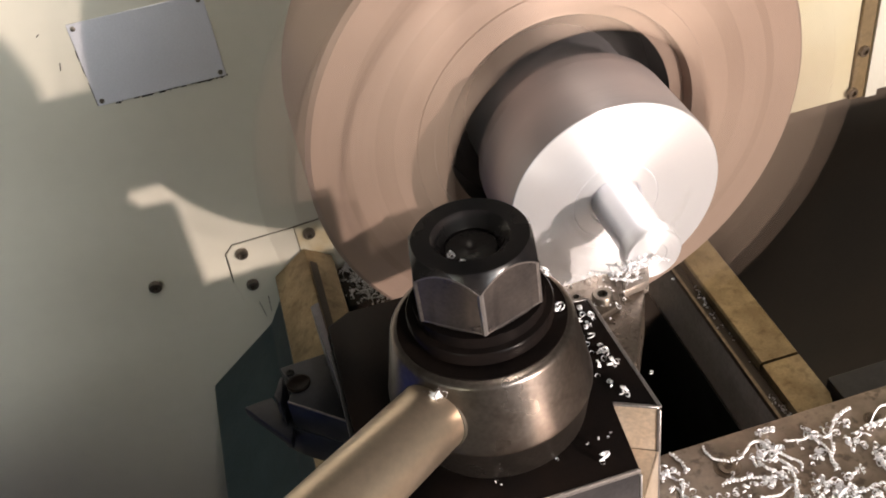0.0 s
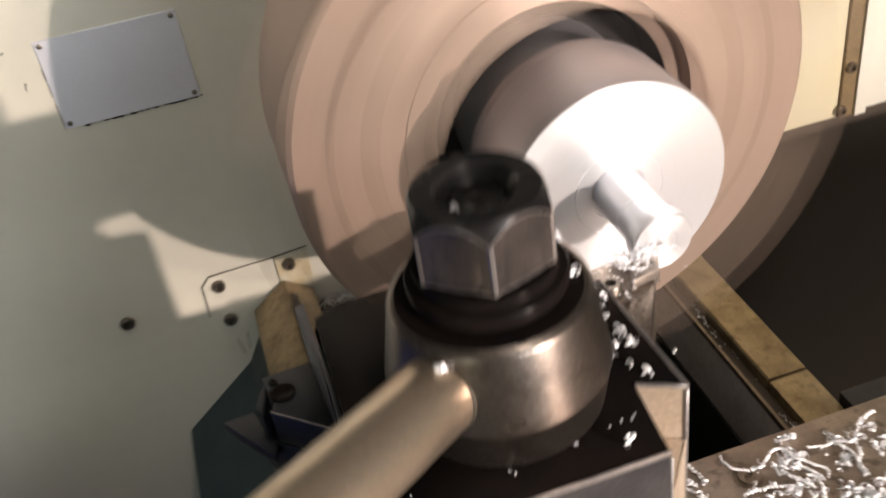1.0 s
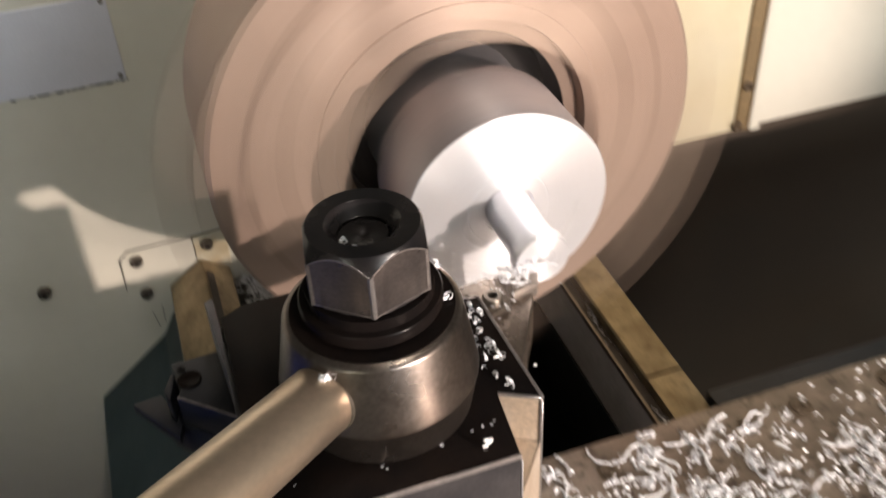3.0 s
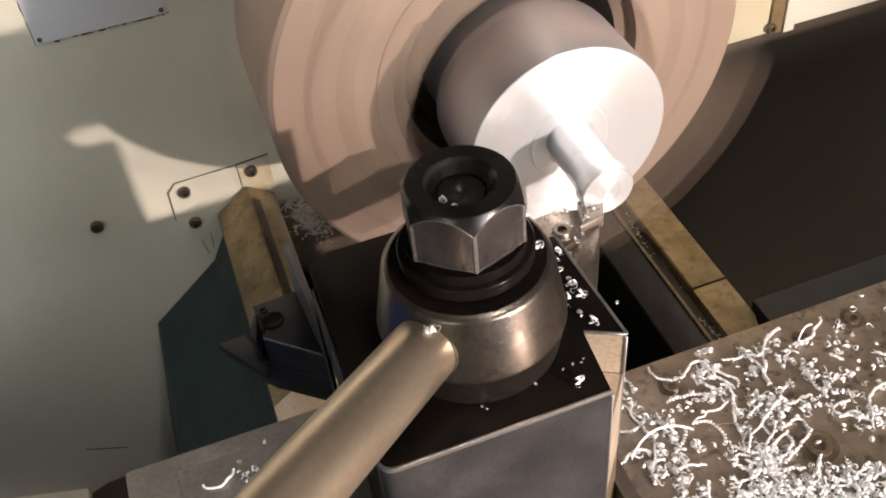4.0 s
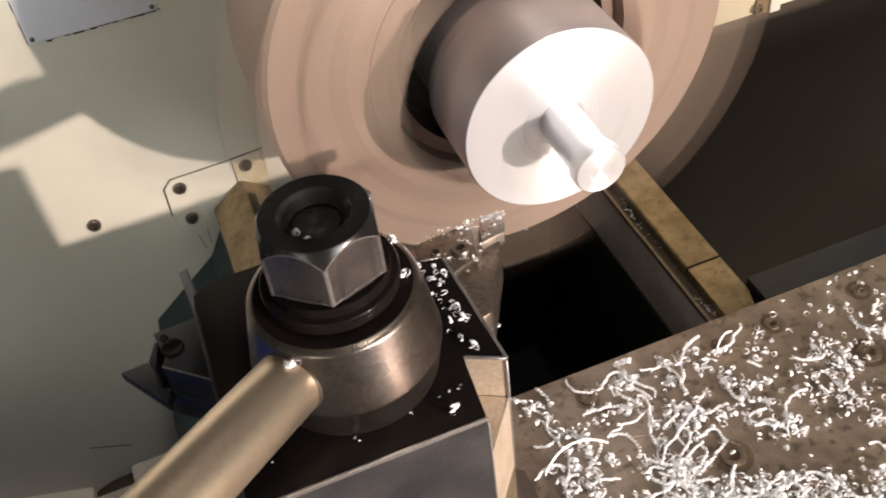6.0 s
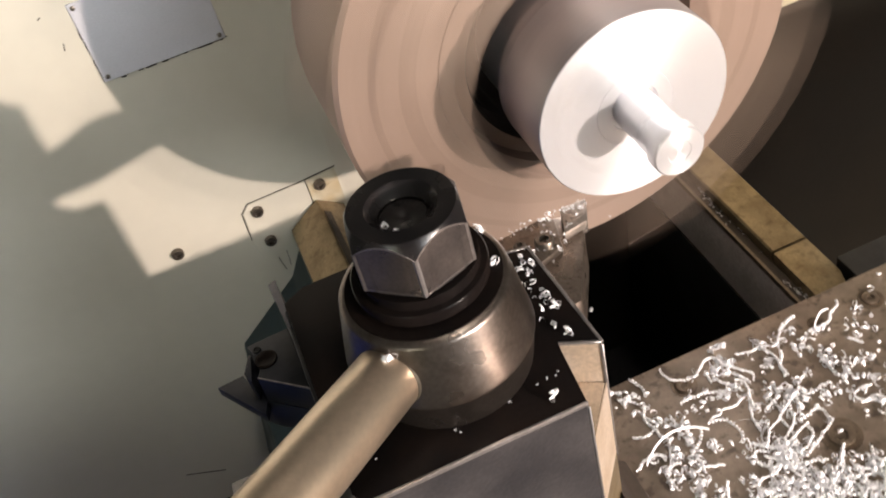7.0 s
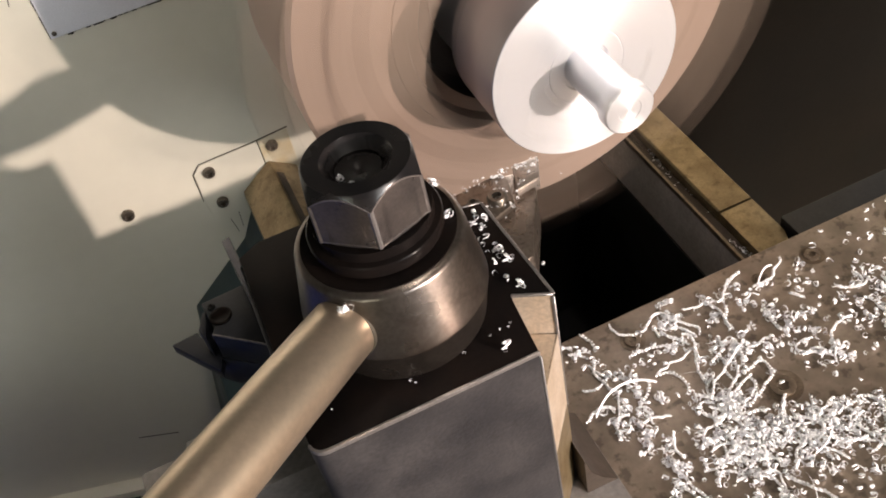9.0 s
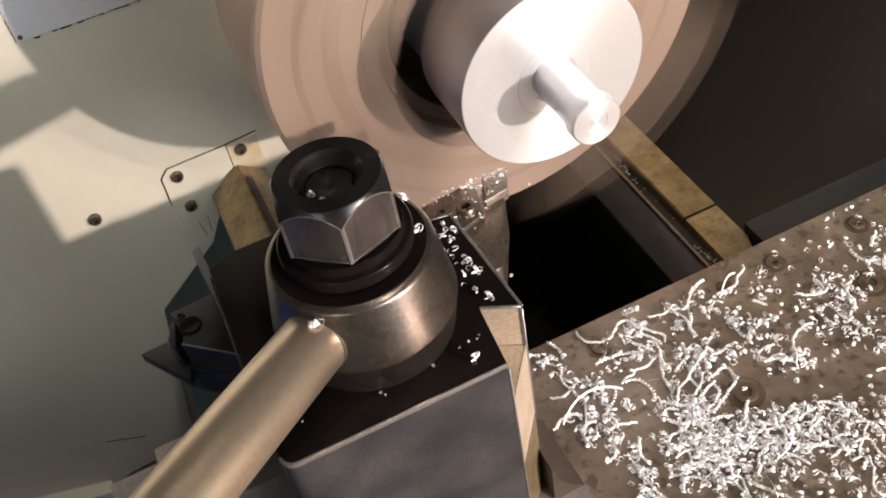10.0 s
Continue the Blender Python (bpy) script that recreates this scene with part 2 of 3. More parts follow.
def join(*bms):
    out = bmesh.new()
    for b in bms:
        me = bpy.data.meshes.new("joined")
        b.to_mesh(me)
        b.free()
        out.from_mesh(me)
        bpy.data.meshes.remove(me)
    return out


FRONT = Matrix.Rotation(radians(90), 4, "X")  # turns z to -y, towards the tailstock


def screw_head(r, depth, m, socket=0.5):
    """A socket screw's head: dished, with a hexagonal hole."""
    b = lathe([(r, 0), (r, depth * 0.75), (r * 0.86, depth), (r * socket, depth)], m, 20, ends=False)
    s = lathe([(r * socket, depth), (r * socket * 0.98, depth * 0.25), (0, depth * 0.2)], m, 6, ends=False)
    return join(b, s)


# ---- room: unseen, added for fill light and reflections ----
tagged(obj("floor", box(-3.2, 3.2, -5.2, 2.2, -0.1, 0.0), CONCRETE), "grey concrete workshop floor", "floor", kind="structure")
tagged(obj("ceiling", box(-3.2, 3.2, -5.2, 2.2, 3.2, 3.3), PLASTER), "pale plaster workshop ceiling", "ceiling", kind="structure")
tagged(obj("wall_east", box(3.2, 3.3, -5.2, 2.2, 0, 3.2), PLASTER), "grey plaster workshop wall", "wall", kind="structure")
tagged(obj("wall_north", box(-3.2, 3.2, 2.2, 2.3, 0, 3.2), PLASTER), "grey plaster workshop wall", "wall", kind="structure")
ws = join(box(-3.2, 0.3, -5.3, -5.2, 0, 3.2), box(2.7, 3.2, -5.3, -5.2, 0, 3.2), box(0.3, 2.7, -5.3, -5.2, 0, 1.1), box(0.3, 2.7, -5.3, -5.2, 2.7, 3.2))
tagged(obj("wall_south", ws, PLASTER), "unseen grey plaster wall with an opening for the fill light", "wall", kind="structure")
ww = join(box(-3.3, -3.2, -5.2, -4.1, 0, 3.2), box(-3.3, -3.2, -2.5, 2.2, 0, 3.2), box(-3.3, -3.2, -4.1, -2.5, 0, 1.1), box(-3.3, -3.2, -4.1, -2.5, 2.3, 3.2))
tagged(obj("wall_west", ww, PLASTER), "unseen grey plaster wall with an opening for the fill light", "wall", kind="structure")
tagged(obj("fill_pane_2", box(-3.27, -3.25, -4.1, -2.5, 1.1, 2.3), PANE_GLOW), "unseen glowing pane added for fill light", "window", kind="structure")
tagged(obj("fill_pane_1", box(0.3, 2.7, -5.27, -5.25, 1.1, 2.7), PANE_GLOW), "unseen glowing pane added for fill light", "window", kind="structure")

# added out of view: gives the nut's blue reflection, shades the lower left wall
blue_box = thing("blue_reflection_box", "unseen blue box reflected in the nut in place of the operator's clothes", "cabinet")
part("box_body", box(-1.35, -0.80, -0.98, -0.06, 0.06, 0.75, 0.008), BLUE, blue_box)
part("plinth", box(-1.33, -0.82, -0.96, -0.08, 0.0, 0.0598), SHADE, blue_box)
for k in range(4):
    part("box_front", box(-0.7998, -0.785, -0.96, -0.08, 0.09 + 0.163 * k, 0.235 + 0.163 * k, 0.004), BLUE, blue_box)
# overhead fill added out of view to lift the ambient light
cl = thing("overhead_fill", "unseen glowing batten added as overhead fill", "ceiling light")
part("housing", box(0.27, 0.43, -1.9, -0.2, 3.12, 3.2, 0.008), PLASTER, cl)
part("fill_strip", box(0.29, 0.41, -1.85, -0.25, 3.09, 3.119, 0.008), FILL_GLOW, cl, "glowing fill strip")

# ---- work lamp ----
wl = thing("work_lamp", "dark enamelled machine work lamp on a bent arm", "lamp")
aim = look(LAMP, (0.0, -0.35, 0.93))
part("shade", lathe([(0.034, -0.012), (0.040, -0.010), (0.036, 0.03), (0.026, 0.09), (0.012, 0.10), (0.0, 0.10)], aim, 32, ends=False), SHADE, wl)
arm_end = aim @ Vector((0, 0, 0.10))
arm = bmesh.new()
bmesh.ops.create_cone(arm, cap_ends=True, segments=16, radius1=0.011, radius2=0.011, depth=1.0)
d = Vector((1.05, -2.0, 1.30)) - arm_end
arm.transform(Matrix.Translation(arm_end + d / 2) @ d.to_track_quat("Z", "Y").to_matrix().to_4x4() @ Matrix.Diagonal((1, 1, d.length, 1)))
part("arm", arm, SHADE, wl)
part("post", lathe([(0.05, 0), (0.05, 0.02), (0.016, 0.03), (0.016, 1.30)], Matrix.Translation((1.05, -2.0, 0)), 20), SHADE, wl)

# ---- headstock ----
head = thing("headstock", "cream painted headstock casing of a lathe", "machine casing")
part("casing", prism([(-0.75, 0.25), (0.1780, 0.25), (0.1780, 0.7475), (0.95, 0.7475), (0.95, 1.26), (-0.75, 1.26)], 0.0, 0.75, "y", 0.003), PAINT, head)
part("lower_casting", box(0.1782, 0.95, 0.004, 0.75, 0.25, 0.7472, 0.002), DARKBROWN, head, "dark brown lower casting")
part("end_panel", box(0.100, 0.3950, -0.0015, 0.002, 0.7480, 1.259, 0.0006, 1), YELLOWCREAM, head, "oil-yellowed cream panel")
plate = thing("nameplate", "blank grey anodised plate riveted to the headstock", "plate", at=(0, 0, 0))
PX, PZ, PW, PH = -0.285, 0.934, 0.1025, 0.0705
part("sheet", prism([(PX, PZ), (PX + PW, PZ), (PX + PW, PZ + PH), (PX, PZ + PH)], -0.0016, -0.0001, "y", 0.0004, 1), PLATE, plate)
for x, z in ((0.004, 0.004), (PW - 0.004, 0.004), (0.004, PH - 0.004), (PW - 0.004, PH - 0.004)):
    part("rivet", lathe([(0.0021, 0.0012), (0.0019, 0.0024), (0.0008, 0.003), (0, 0.003)], Matrix.Translation((PX + x, 0, PZ + z)) @ FRONT, 14), SCREW, plate)
seal = bmesh.new()
random.seed(5)
for k in range(46):
    u = random.random()
    sx = PX + PW * u if k > 12 else PX + PW * random.uniform(0.33, 0.52)
    w, h = random.uniform(0.001, 0.005), random.uniform(0.0004, 0.0017)
    b = box(sx, sx + w, -0.0008, 0.0, PZ - h * random.uniform(0.6, 1.3), PZ + 0.0002)
    seal = join(seal, b)
for k in range(16):
    sz = PZ + PH * random.random()
    seal = join(seal, box(PX - random.uniform(0.0004, 0.0009), PX, -0.0007, 0.0, sz, sz + random.uniform(0.002, 0.007)))
part("dirt_seam", seal, ENGRAVE, plate, "black oily dirt along the edges")

cover = thing("cover_panel", "cream access cover with chamfered corner and socket screws", "panel")
part("panel", prism([(-0.2290, 0.700), (-0.2315, 0.7290), (-0.2300, 0.7600), (-0.2225, 0.7680), (-0.1655, 0.7695), (-0.1655, 0.700)], -0.0012, 0.001, "y", 0.0004, 1), PAINT, cover)
part("panel", prism([(-0.1645, 0.700), (-0.1645, 0.7697), (-0.1350, 0.7705), (-0.1350, 0.700)], -0.0012, 0.001, "y", 0.0004, 1), YELLOWED, cover, "oil-yellowed cream panel")


def seam(points, w=0.0007):
    out = bmesh.new()
    for (x0, z0), (x1, z1) in zip(points, points[1:]):
        dx, dz = x1 - x0, z1 - z0
        n = math.hypot(dx, dz)
        ox, oz = -dz / n * w, dx / n * w
        out = join(out, prism([(x0 - ox, z0 - oz), (x1 - ox, z1 - oz), (x1 + ox, z1 + oz), (x0 + ox, z0 + oz)], -0.0006, 0.0004, "y"))
    return out


part("seam", seam([(-0.2322, 0.7270), (-0.2310, 0.7600), (-0.2228, 0.7688), (-0.1650, 0.7703)], 0.00042), ENGRAVE, cover, "dark oily joint line")
part("seam", seam([(-0.1650, 0.7703), (-0.1340, 0.7725)], 0.0007), ENGRAVE, cover, "dark oily joint line")
part("seam", seam([(-0.1650, 0.7703), (-0.1650, 0.700)], 0.00035), ENGRAVE, cover, "dark oily joint line")
for x, z in ((-0.2166, 0.7578), (-0.1533, 0.7603), (-0.2161, 0.7197)):
    part("screw", screw_head(0.0058, 0.0045, Matrix.Translation((x, -0.001, z)) @ FRONT), SCREW, cover, "oiled socket head screw")
sc = thing("socket_screw", "oiled socket head screw in the headstock face", "screw")
part("head", screw_head(0.0060, 0.0045, Matrix.Translation((-0.2996, 0, 0.746)) @ FRONT), SCREW, sc)

rail = thing("guard_rail", "narrow brown vertical rail bolted to the headstock", "rail")
part("strip", box(0.3955, 0.4100, -0.005, 0.0, 0.7480, 1.25, 0.001), BROWN, rail)
part("edge_strip", box(0.4104, 0.4230, -0.008, 0.0, 0.7480, 1.25, 0.001), PAINT, rail, "cream outer edge")
for x, z in ((0.3965, 0.7565), (0.4020, 0.8015), (0.4020, 0.95), (0.4020, 1.1)):
    part("bolt", screw_head(0.0056, 0.004, Matrix.Translation((x, -0.005, z)) @ FRONT), BOLT, rail, "oily brown bolt")

# ---- bed ----
bed = thing("lathe_bed", "lathe bed with oiled ways and dark teal painted casting", "lathe bed")
Y1 = -1.5
part("front_casting", prism([(-0.185, 0.715), (-0.2115, 0.6665), (-0.2840, 0.6070), (-0.3150, 0.440), (-0.3150, 0.25), (-0.150, 0.25), (-0.140, 0.66), (-0.140, 0.715)], Y1, -0.001, "y", 0.003), TEAL, bed, "dark teal painted casting")
part("front_way", prism([(-0.1950, 0.7160), (-0.1940, 0.7220), (-0.1640, 0.7440), (-0.1610, 0.7445), (-0.1580, 0.7425), (-0.1380, 0.7290), (-0.1370, 0.7160)], -0.2445, -0.003, "y"), WAY, bed, "oiled ground steel V way with rust brown stains")
# paler stretch of way: the headstock's reflection is painted in as base colour
part("front_way", prism([(-0.1950, 0.7160), (-0.1940, 0.7220), (-0.1640, 0.7440), (-0.1610, 0.7445), (-0.1580, 0.7425), (-0.1380, 0.7290), (-0.1370, 0.7160)], Y1, -0.2450, "y"), GROUND, bed, "ground way with the cream wall's reflection in its colour")
part("oil_groove", prism([(-0.1592, 0.7432), (-0.1592, 0.7446), (-0.1532, 0.7404), (-0.1532, 0.7390)], -0.160, -0.022, "y"), WAYDARK, bed, "dark oil groove")
part("rear_ledge", prism([(0.1375, 0.728), (0.1305, 0.6802), (0.195, 0.6802), (0.195, 0.700), (0.1470, 0.728)], Y1, -0.001, "y", 0.002), BEDGREY, bed, "grey sloping ledge")
part("rear_casting", box(0.1295, 0.194, Y1, -0.001, 0.25, 0.680), PIT, bed, "near-black casting")
part("rear_way", prism([(0.1470, 0.727), (0.1470, 0.7385), (0.1485, 0.740), (0.1772, 0.740), (0.1785, 0.7385), (0.1785, 0.700)], -0.2790, -0.003, "y"), WAY, bed, "oiled rear way strip")
part("rear_way", prism([(0.1474, -0.2806), (0.1782, -0.2802), (0.1782, -0.3220), (0.1660, -0.3560), (0.1474, -0.3560)], 0.7010, 0.7392, "z", 0.0010), WAY, bed, "browner rear way strip, cut off at its end")
part("channel", prism([(0.1390, 0.7283), (0.1390, 0.7300), (0.1470, 0.7300), (0.1470, 0.7283)], Y1, -0.003, "y"), WAYDARK, bed, "oily brown channel with shade in its colour")
part("lip", prism([(0.1362, 0.7270), (0.1362, 0.7325), (0.1390, 0.7325), (0.1390, 0.7270)], Y1, -0.003, "y", 0.0006), BOLT, bed, "oily worn lip")
part("bed_floor", box(-0.150, 0.129, Y1, -0.001, 0.30, 0.42), PIT, bed, "near-black floor between the ways")
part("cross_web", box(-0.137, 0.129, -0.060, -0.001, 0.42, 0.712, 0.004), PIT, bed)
tagged(obj("chip_pan", join(box(-0.75, 0.75, -1.8, 0.0, 0.22, 0.245, 0.004), box(-0.75, -0.73, -1.8, 0.0, 0.245, 0.33, 0.004), box(0.73, 0.75, -1.8, 0.0, 0.245, 0.33, 0.004)), PIT), "near-black chip pan under the bed", "chip pan")
tagged(obj("pedestal", box(-0.33, 0.30, -1.4, 0.6, 0.0, 0.22, 0.006), TEAL), "dark teal cast lathe pedestal", "pedestal")
tray = thing("chip_tray", "cream sheet metal tray lip holding dark oily swarf", "tray")
part("lip", prism([(-0.75, 0.5030), (-0.4275, 0.3852), (-0.4275, 0.3720), (-0.75, 0.4890)], -0.0180, -0.0002, "y", 0.001), PAINT, tray, "cream sloping lip")
part("swarf_bed", join(prism([(-0.75, 0.4800), (-0.4275, 0.3640), (-0.4275, 0.2452), (-0.75, 0.2452)], -0.320, -0.0004, "y", 0.002), prism([(-0.4270, 0.3760), (-0.4050, 0.3850), (-0.3650, 0.3890), (-0.3200, 0.3910), (-0.3200, 0.2452), (-0.4270, 0.2452)], -0.320, -0.0004, "y", 0.004)), DARKBROWN, tray, "dark oily swarf")
marks = thing("oil_marks", "dark oil scratches and specks on the cream paint", "stain")
for x0, z0, x1, z1, w in ((-0.4080, 0.4512, -0.3680, 0.4330, 0.0007), (-0.2870, 0.4900, -0.2760, 0.4850, 0.0004), (-0.3010, 0.9700, -0.3000, 0.9760, 0.0007), (-0.3080, 1.0000, -0.3060, 1.0020, 0.0007), (-0.2160, 0.6950, -0.2130, 0.6760, 0.0005), (-0.2070, 0.6800, -0.2060, 0.7000, 0.0005)):
    dx, dz = x1 - x0, z1 - z0
    n = math.hypot(dx, dz)
    ox, oz = -dz / n * w, dx / n * w
    part("mark", prism([(x0, z0), (x1 - ox, z1 - oz), (x1 + ox * 0.3, z1 + oz * 0.3), (x0 + ox, z0 + oz)], -0.0005, 0.0005, "y"), ENGRAVE, marks)

# ---- carriage ----
saddle = thing("carriage_saddle", "grey worn lathe saddle straddling the bed ways", "saddle")
part("front_wing", prism([(-0.300, -0.300), (-0.130, -0.300), (-0.130, -1.0), (-0.300, -1.0)], 0.747, 0.775, "z", 0.003), SADDLE, saddle)
part("rear_wing", box(0.1805, 0.420, -1.0, -0.313, 0.60, 0.745, 0.002), BLUED, saddle)
part("rear_riser", box(0.105, 0.420, -1.0, -0.420, 0.7455, 0.775, 0.002), SADDLE, saddle)
part("bridge", box(-0.140, 0.140, -1.0, -0.425, 0.66, 0.775, 0.003), SADDLE, saddle)
part("apron", box(-0.345, -0.305, -1.0, -0.520, 0.45, 0.770, 0.003), TEAL, saddle)

slide = thing("cross_slide", "oily brown cast iron cross slide scattered with chips", "cross slide")
SY = -0.408
part("top_plate", box(-0.200, 0.900, -1.0, SY, 0.7755, 0.850, 0.0012), SLIDE, slide)
part("side_block", box(-0.247, -0.150, -0.449, SY, 0.8505, 0.900, 0.0025), SADDLE, slide, "grey worn side block")
for x, y, r in ((0.1616, -0.4272, 0.0062), (0.0883, -0.4976, 0.0088), (0.0345, -0.4282, 0.0062), (0.1235, -0.4265, 0.0036), (0.1990, -0.4700, 0.0088), (0.225, -0.427, 0.0062), (0.1616, -0.5700, 0.0088), (0.30, -0.44, 0.0062)):
    part("bolt", join(lathe([(r * 1.25, 0.0), (r * 1.25, 0.0004), (r * 1.05, 0.0005), (r * 0.95, 0.0001), (r * 0.8, 0.0001)], Matrix.Translation((x, y, 0.850)), 24, ends=False), screw_head(r * 0.8, 0.0014, Matrix.Translation((x, y, 0.850)))), BOLT, slide, "sunk socket screw")

# ---- tool post ----
HX, HY, TOP = -0.0995, -0.4745, 1.010
post = thing("tool_post", "dark steel quick-change tool post with clamping lever", "tool post")
def corner(r):
    """The rounded upright corner between the post's front and its outer side, from the side to the front."""
    return [(-0.1500 - r * math.cos(a), -0.5180 - r * math.sin(a)) for a in (0.0, 0.314, 0.628, 0.942, 1.257, 1.571)]


OUT = [*corner(0.0058)[2:], (-0.0595, -0.5228), (-0.0565, -0.4912), (-0.0406, -0.4995), (-0.0435, -0.4330), (-0.0600, -0.4300), (-0.0700, -0.3990), (-0.1440, -0.3990), (-0.1545, -0.4050), (-0.1558, -0.5180), corner(0.0058)[1]]
OUT2 = [*corner(0.0058)[2:], (-0.0595, -0.5228), (-0.0420, -0.5000), (-0.0435, -0.4330), (-0.0600, -0.4300), (-0.0700, -0.3990), (-0.1440, -0.3990), (-0.1545, -0.4050), (-0.1558, -0.5180), corner(0.0058)[1]]
part("top_plate", prism(OUT, 0.984, TOP, "z", 0.0012), BLACK, post, "oily black top plate")
OUT3 = [*corner(0.0058)[2:], (-0.0595, -0.5228), (-0.0420, -0.5000), (-0.0435, -0.4750), (-0.0455, -0.4600), (-0.0490, -0.4450), (-0.0850, -0.4400), (-0.0850, -0.3990), (-0.1440, -0.3990), (-0.1545, -0.4050), (-0.1558, -0.5180), corner(0.0058)[1]]
part("block", prism(OUT2, 0.872, 0.9260, "z", 0.0012), BLACK, post, "oily black steel block")
part("dovetail_plate", prism([(-0.0395, -0.4400), (-0.0365, -0.4200), (-0.0410, -0.4130), (-0.0690, -0.4060), (-0.0600, -0.4310)], 0.8512, 0.9235, "z", 0.003), BLOCK, post, "dark steel holder plate")
part("waist", prism(OUT3, 0.9258, 0.9562, "z"), BLACK, post, "oily black steel block, undercut")
part("upper_block", prism(OUT2, 0.9560, 0.9838, "z", 0.0012), BLACK, post, "oily black steel block")
part("front_face", prism([*corner(0.0063), (-0.0600, -0.5233), (-0.0600, -0.5222), *corner(0.0048)[::-1]], 0.8725, TOP - 0.0024, "z"), BLOCK, post)
part("edge", prism([*corner(0.0065), (-0.0593, -0.5237), (-0.0593, -0.5226), *corner(0.0050)[::-1]], TOP - 0.0022, TOP + 0.0002, "z", 0.0005), EDGE, post, "bare bright worn front edge")
# the cream reflection on this face comes from its pale base colour
part("groove_face", prism([(-0.0562, -0.4915), (-0.0410, -0.4998), (-0.0409, -0.4992), (-0.0561, -0.4909)], 0.9839, TOP - 0.001, "z"), GROUND, post, "ground face coloured by the cream paint's reflection")
part("corner_face", prism([(-0.0590, -0.5230), (-0.0412, -0.5000), (-0.0416, -0.4996), (-0.0594, -0.5226)], 0.9320, 0.9841, "z"), GROUND, post, "ground face with brown oil")
part("corner_foot", prism([(-0.0590, -0.5230), (-0.0412, -0.5000), (-0.0416, -0.4996), (-0.0594, -0.5226)], 0.874, 0.9318, "z"), WAY, post, "rust brown oily lower face")


def worn_edge(p, q, z0, z1, w=0.0007):
    """A thin rubbed strip along an edge from p to q, standing from z0 to z1."""
    p, q = Vector(p), Vector(q)
    d = (q - p).normalized() * w
    n = Vector((-d.y, d.x))
    part("worn_edge", prism([tuple(p - n), tuple(q - n), tuple(q + n), tuple(p + n)], z0, z1, "z", w * 0.4, 1), EDGE, post, "bright rubbed edge")


for p, q in (((-0.0406, -0.4995), (-0.0435, -0.4330)), ((-0.0435, -0.4330), (-0.0600, -0.4300)), ((-0.0565, -0.4912), (-0.0409, -0.4993))):
    worn_edge(p, q, TOP - 0.0010, TOP + 0.0003)
worn_edge((-0.0600, -0.5232), (-0.0592, -0.5226), 0.874, TOP - 0.003, 0.0011)
worn_edge((-0.0416, -0.5002), (-0.0410, -0.4994), 0.930, TOP - 0.001, 0.0008)
part("notch_floor", prism([(-0.0590, -0.5220), (-0.0422, -0.4999), (-0.0562, -0.4918)], 0.9838, 0.9843, "z"), GROUND, post, "ground face with brown oil")
part("base_plate", prism([(-0.168, -0.545), (-0.024, -0.545), (-0.024, -0.490), (-0.044, -0.440), (-0.070, -0.400), (-0.168, -0.400)], 0.8505, 0.8720, "z", 0.003), SADDLE, post, "grey steel base")
part("fillet", prism([(-0.0425, 0.8722), (-0.0425, 0.902), (-0.0390, 0.889), (-0.0330, 0.8795), (-0.0250, 0.8722)], -0.515, -0.470, "y"), WAYDARK, post, "oily brown fillet at the foot")
part("clamp_hub", lathe([(0.0352, TOP + 0.0002), (0.0362, TOP + 0.0010), (0.0388, TOP + 0.0165), (0.0391, TOP + 0.0172), (0.0389, TOP + 0.0182), (0.0340, TOP + 0.0455), (0.0334, TOP + 0.0466), (0.0324, TOP + 0.0474), (0.0312, TOP + 0.0478), (0.0, TOP + 0.0478)], Matrix.Translation((HX, HY, 0)), 96), HUB, post, "browned turned steel clamping hub")
part("hub_top", lathe([(0.0312, TOP + 0.0474), (0.0310, TOP + 0.0482), (0.0238, TOP + 0.0484), (0.0236, TOP + 0.0505), (0.0, TOP + 0.0505)], Matrix.Translation((HX, HY, 0)), 64), BLACK, post, "black hub top")
part("washer", lathe([(0.0262, TOP + 0.0500), (0.0268, TOP + 0.0506), (0.0268, TOP + 0.0548), (0.0262, TOP + 0.0556), (0.0240, TOP + 0.0560), (0.0236, TOP + 0.0602), (0.0, TOP + 0.0602)], Matrix.Translation((HX, HY, 0)), 64), BLACK, post, "black collar washer")
NZ0, NZ1, NR = TOP + 0.0612, TOP + 0.0862, 0.0243


FL = NR * math.cos(math.pi / 6)
TURN = radians(-10)
CONE = 0.0056  # height over which the corners are turned off


def hex_rings(levels):
    """Rings round a hexagon; each level gives (radius, height) from the distance to the flat at that angle."""
    b = bmesh.new()
    seg, rings = 96, []
    for level in levels:
        vs = []
        for k in range(seg):
            a = 2 * math.pi * k / seg
            c = (a + math.pi / 6) % (math.pi / 3) - math.pi / 6
            q, z = level(FL / math.cos(c))
            vs.append(b.verts.new((HX + q * math.cos(a + TURN), HY + q * math.sin(a + TURN), z)))
        rings.append(vs)
    for lo, hi in zip(rings, rings[1:]):
        for k in range(seg):
            b.faces.new((lo[k], lo[(k + 1) % seg], hi[(k + 1) % seg], hi[k]))
    return b


def shoulder(q):
    """Where the turned cone meets the flat: low at the corners, high in the middle of a flat."""
    return NZ1 - 0.0008 - CONE * (q - FL * 0.985) / (NR - FL * 0.985)


sides = hex_rings([lambda q: (0.012, NZ0 - 0.0008), lambda q: (FL * 0.97, NZ0 - 0.0008), lambda q: (min(q, FL * 1.04), NZ0), lambda q: (q, NZ0 + 0.0009), lambda q: (q, shoulder(q))])
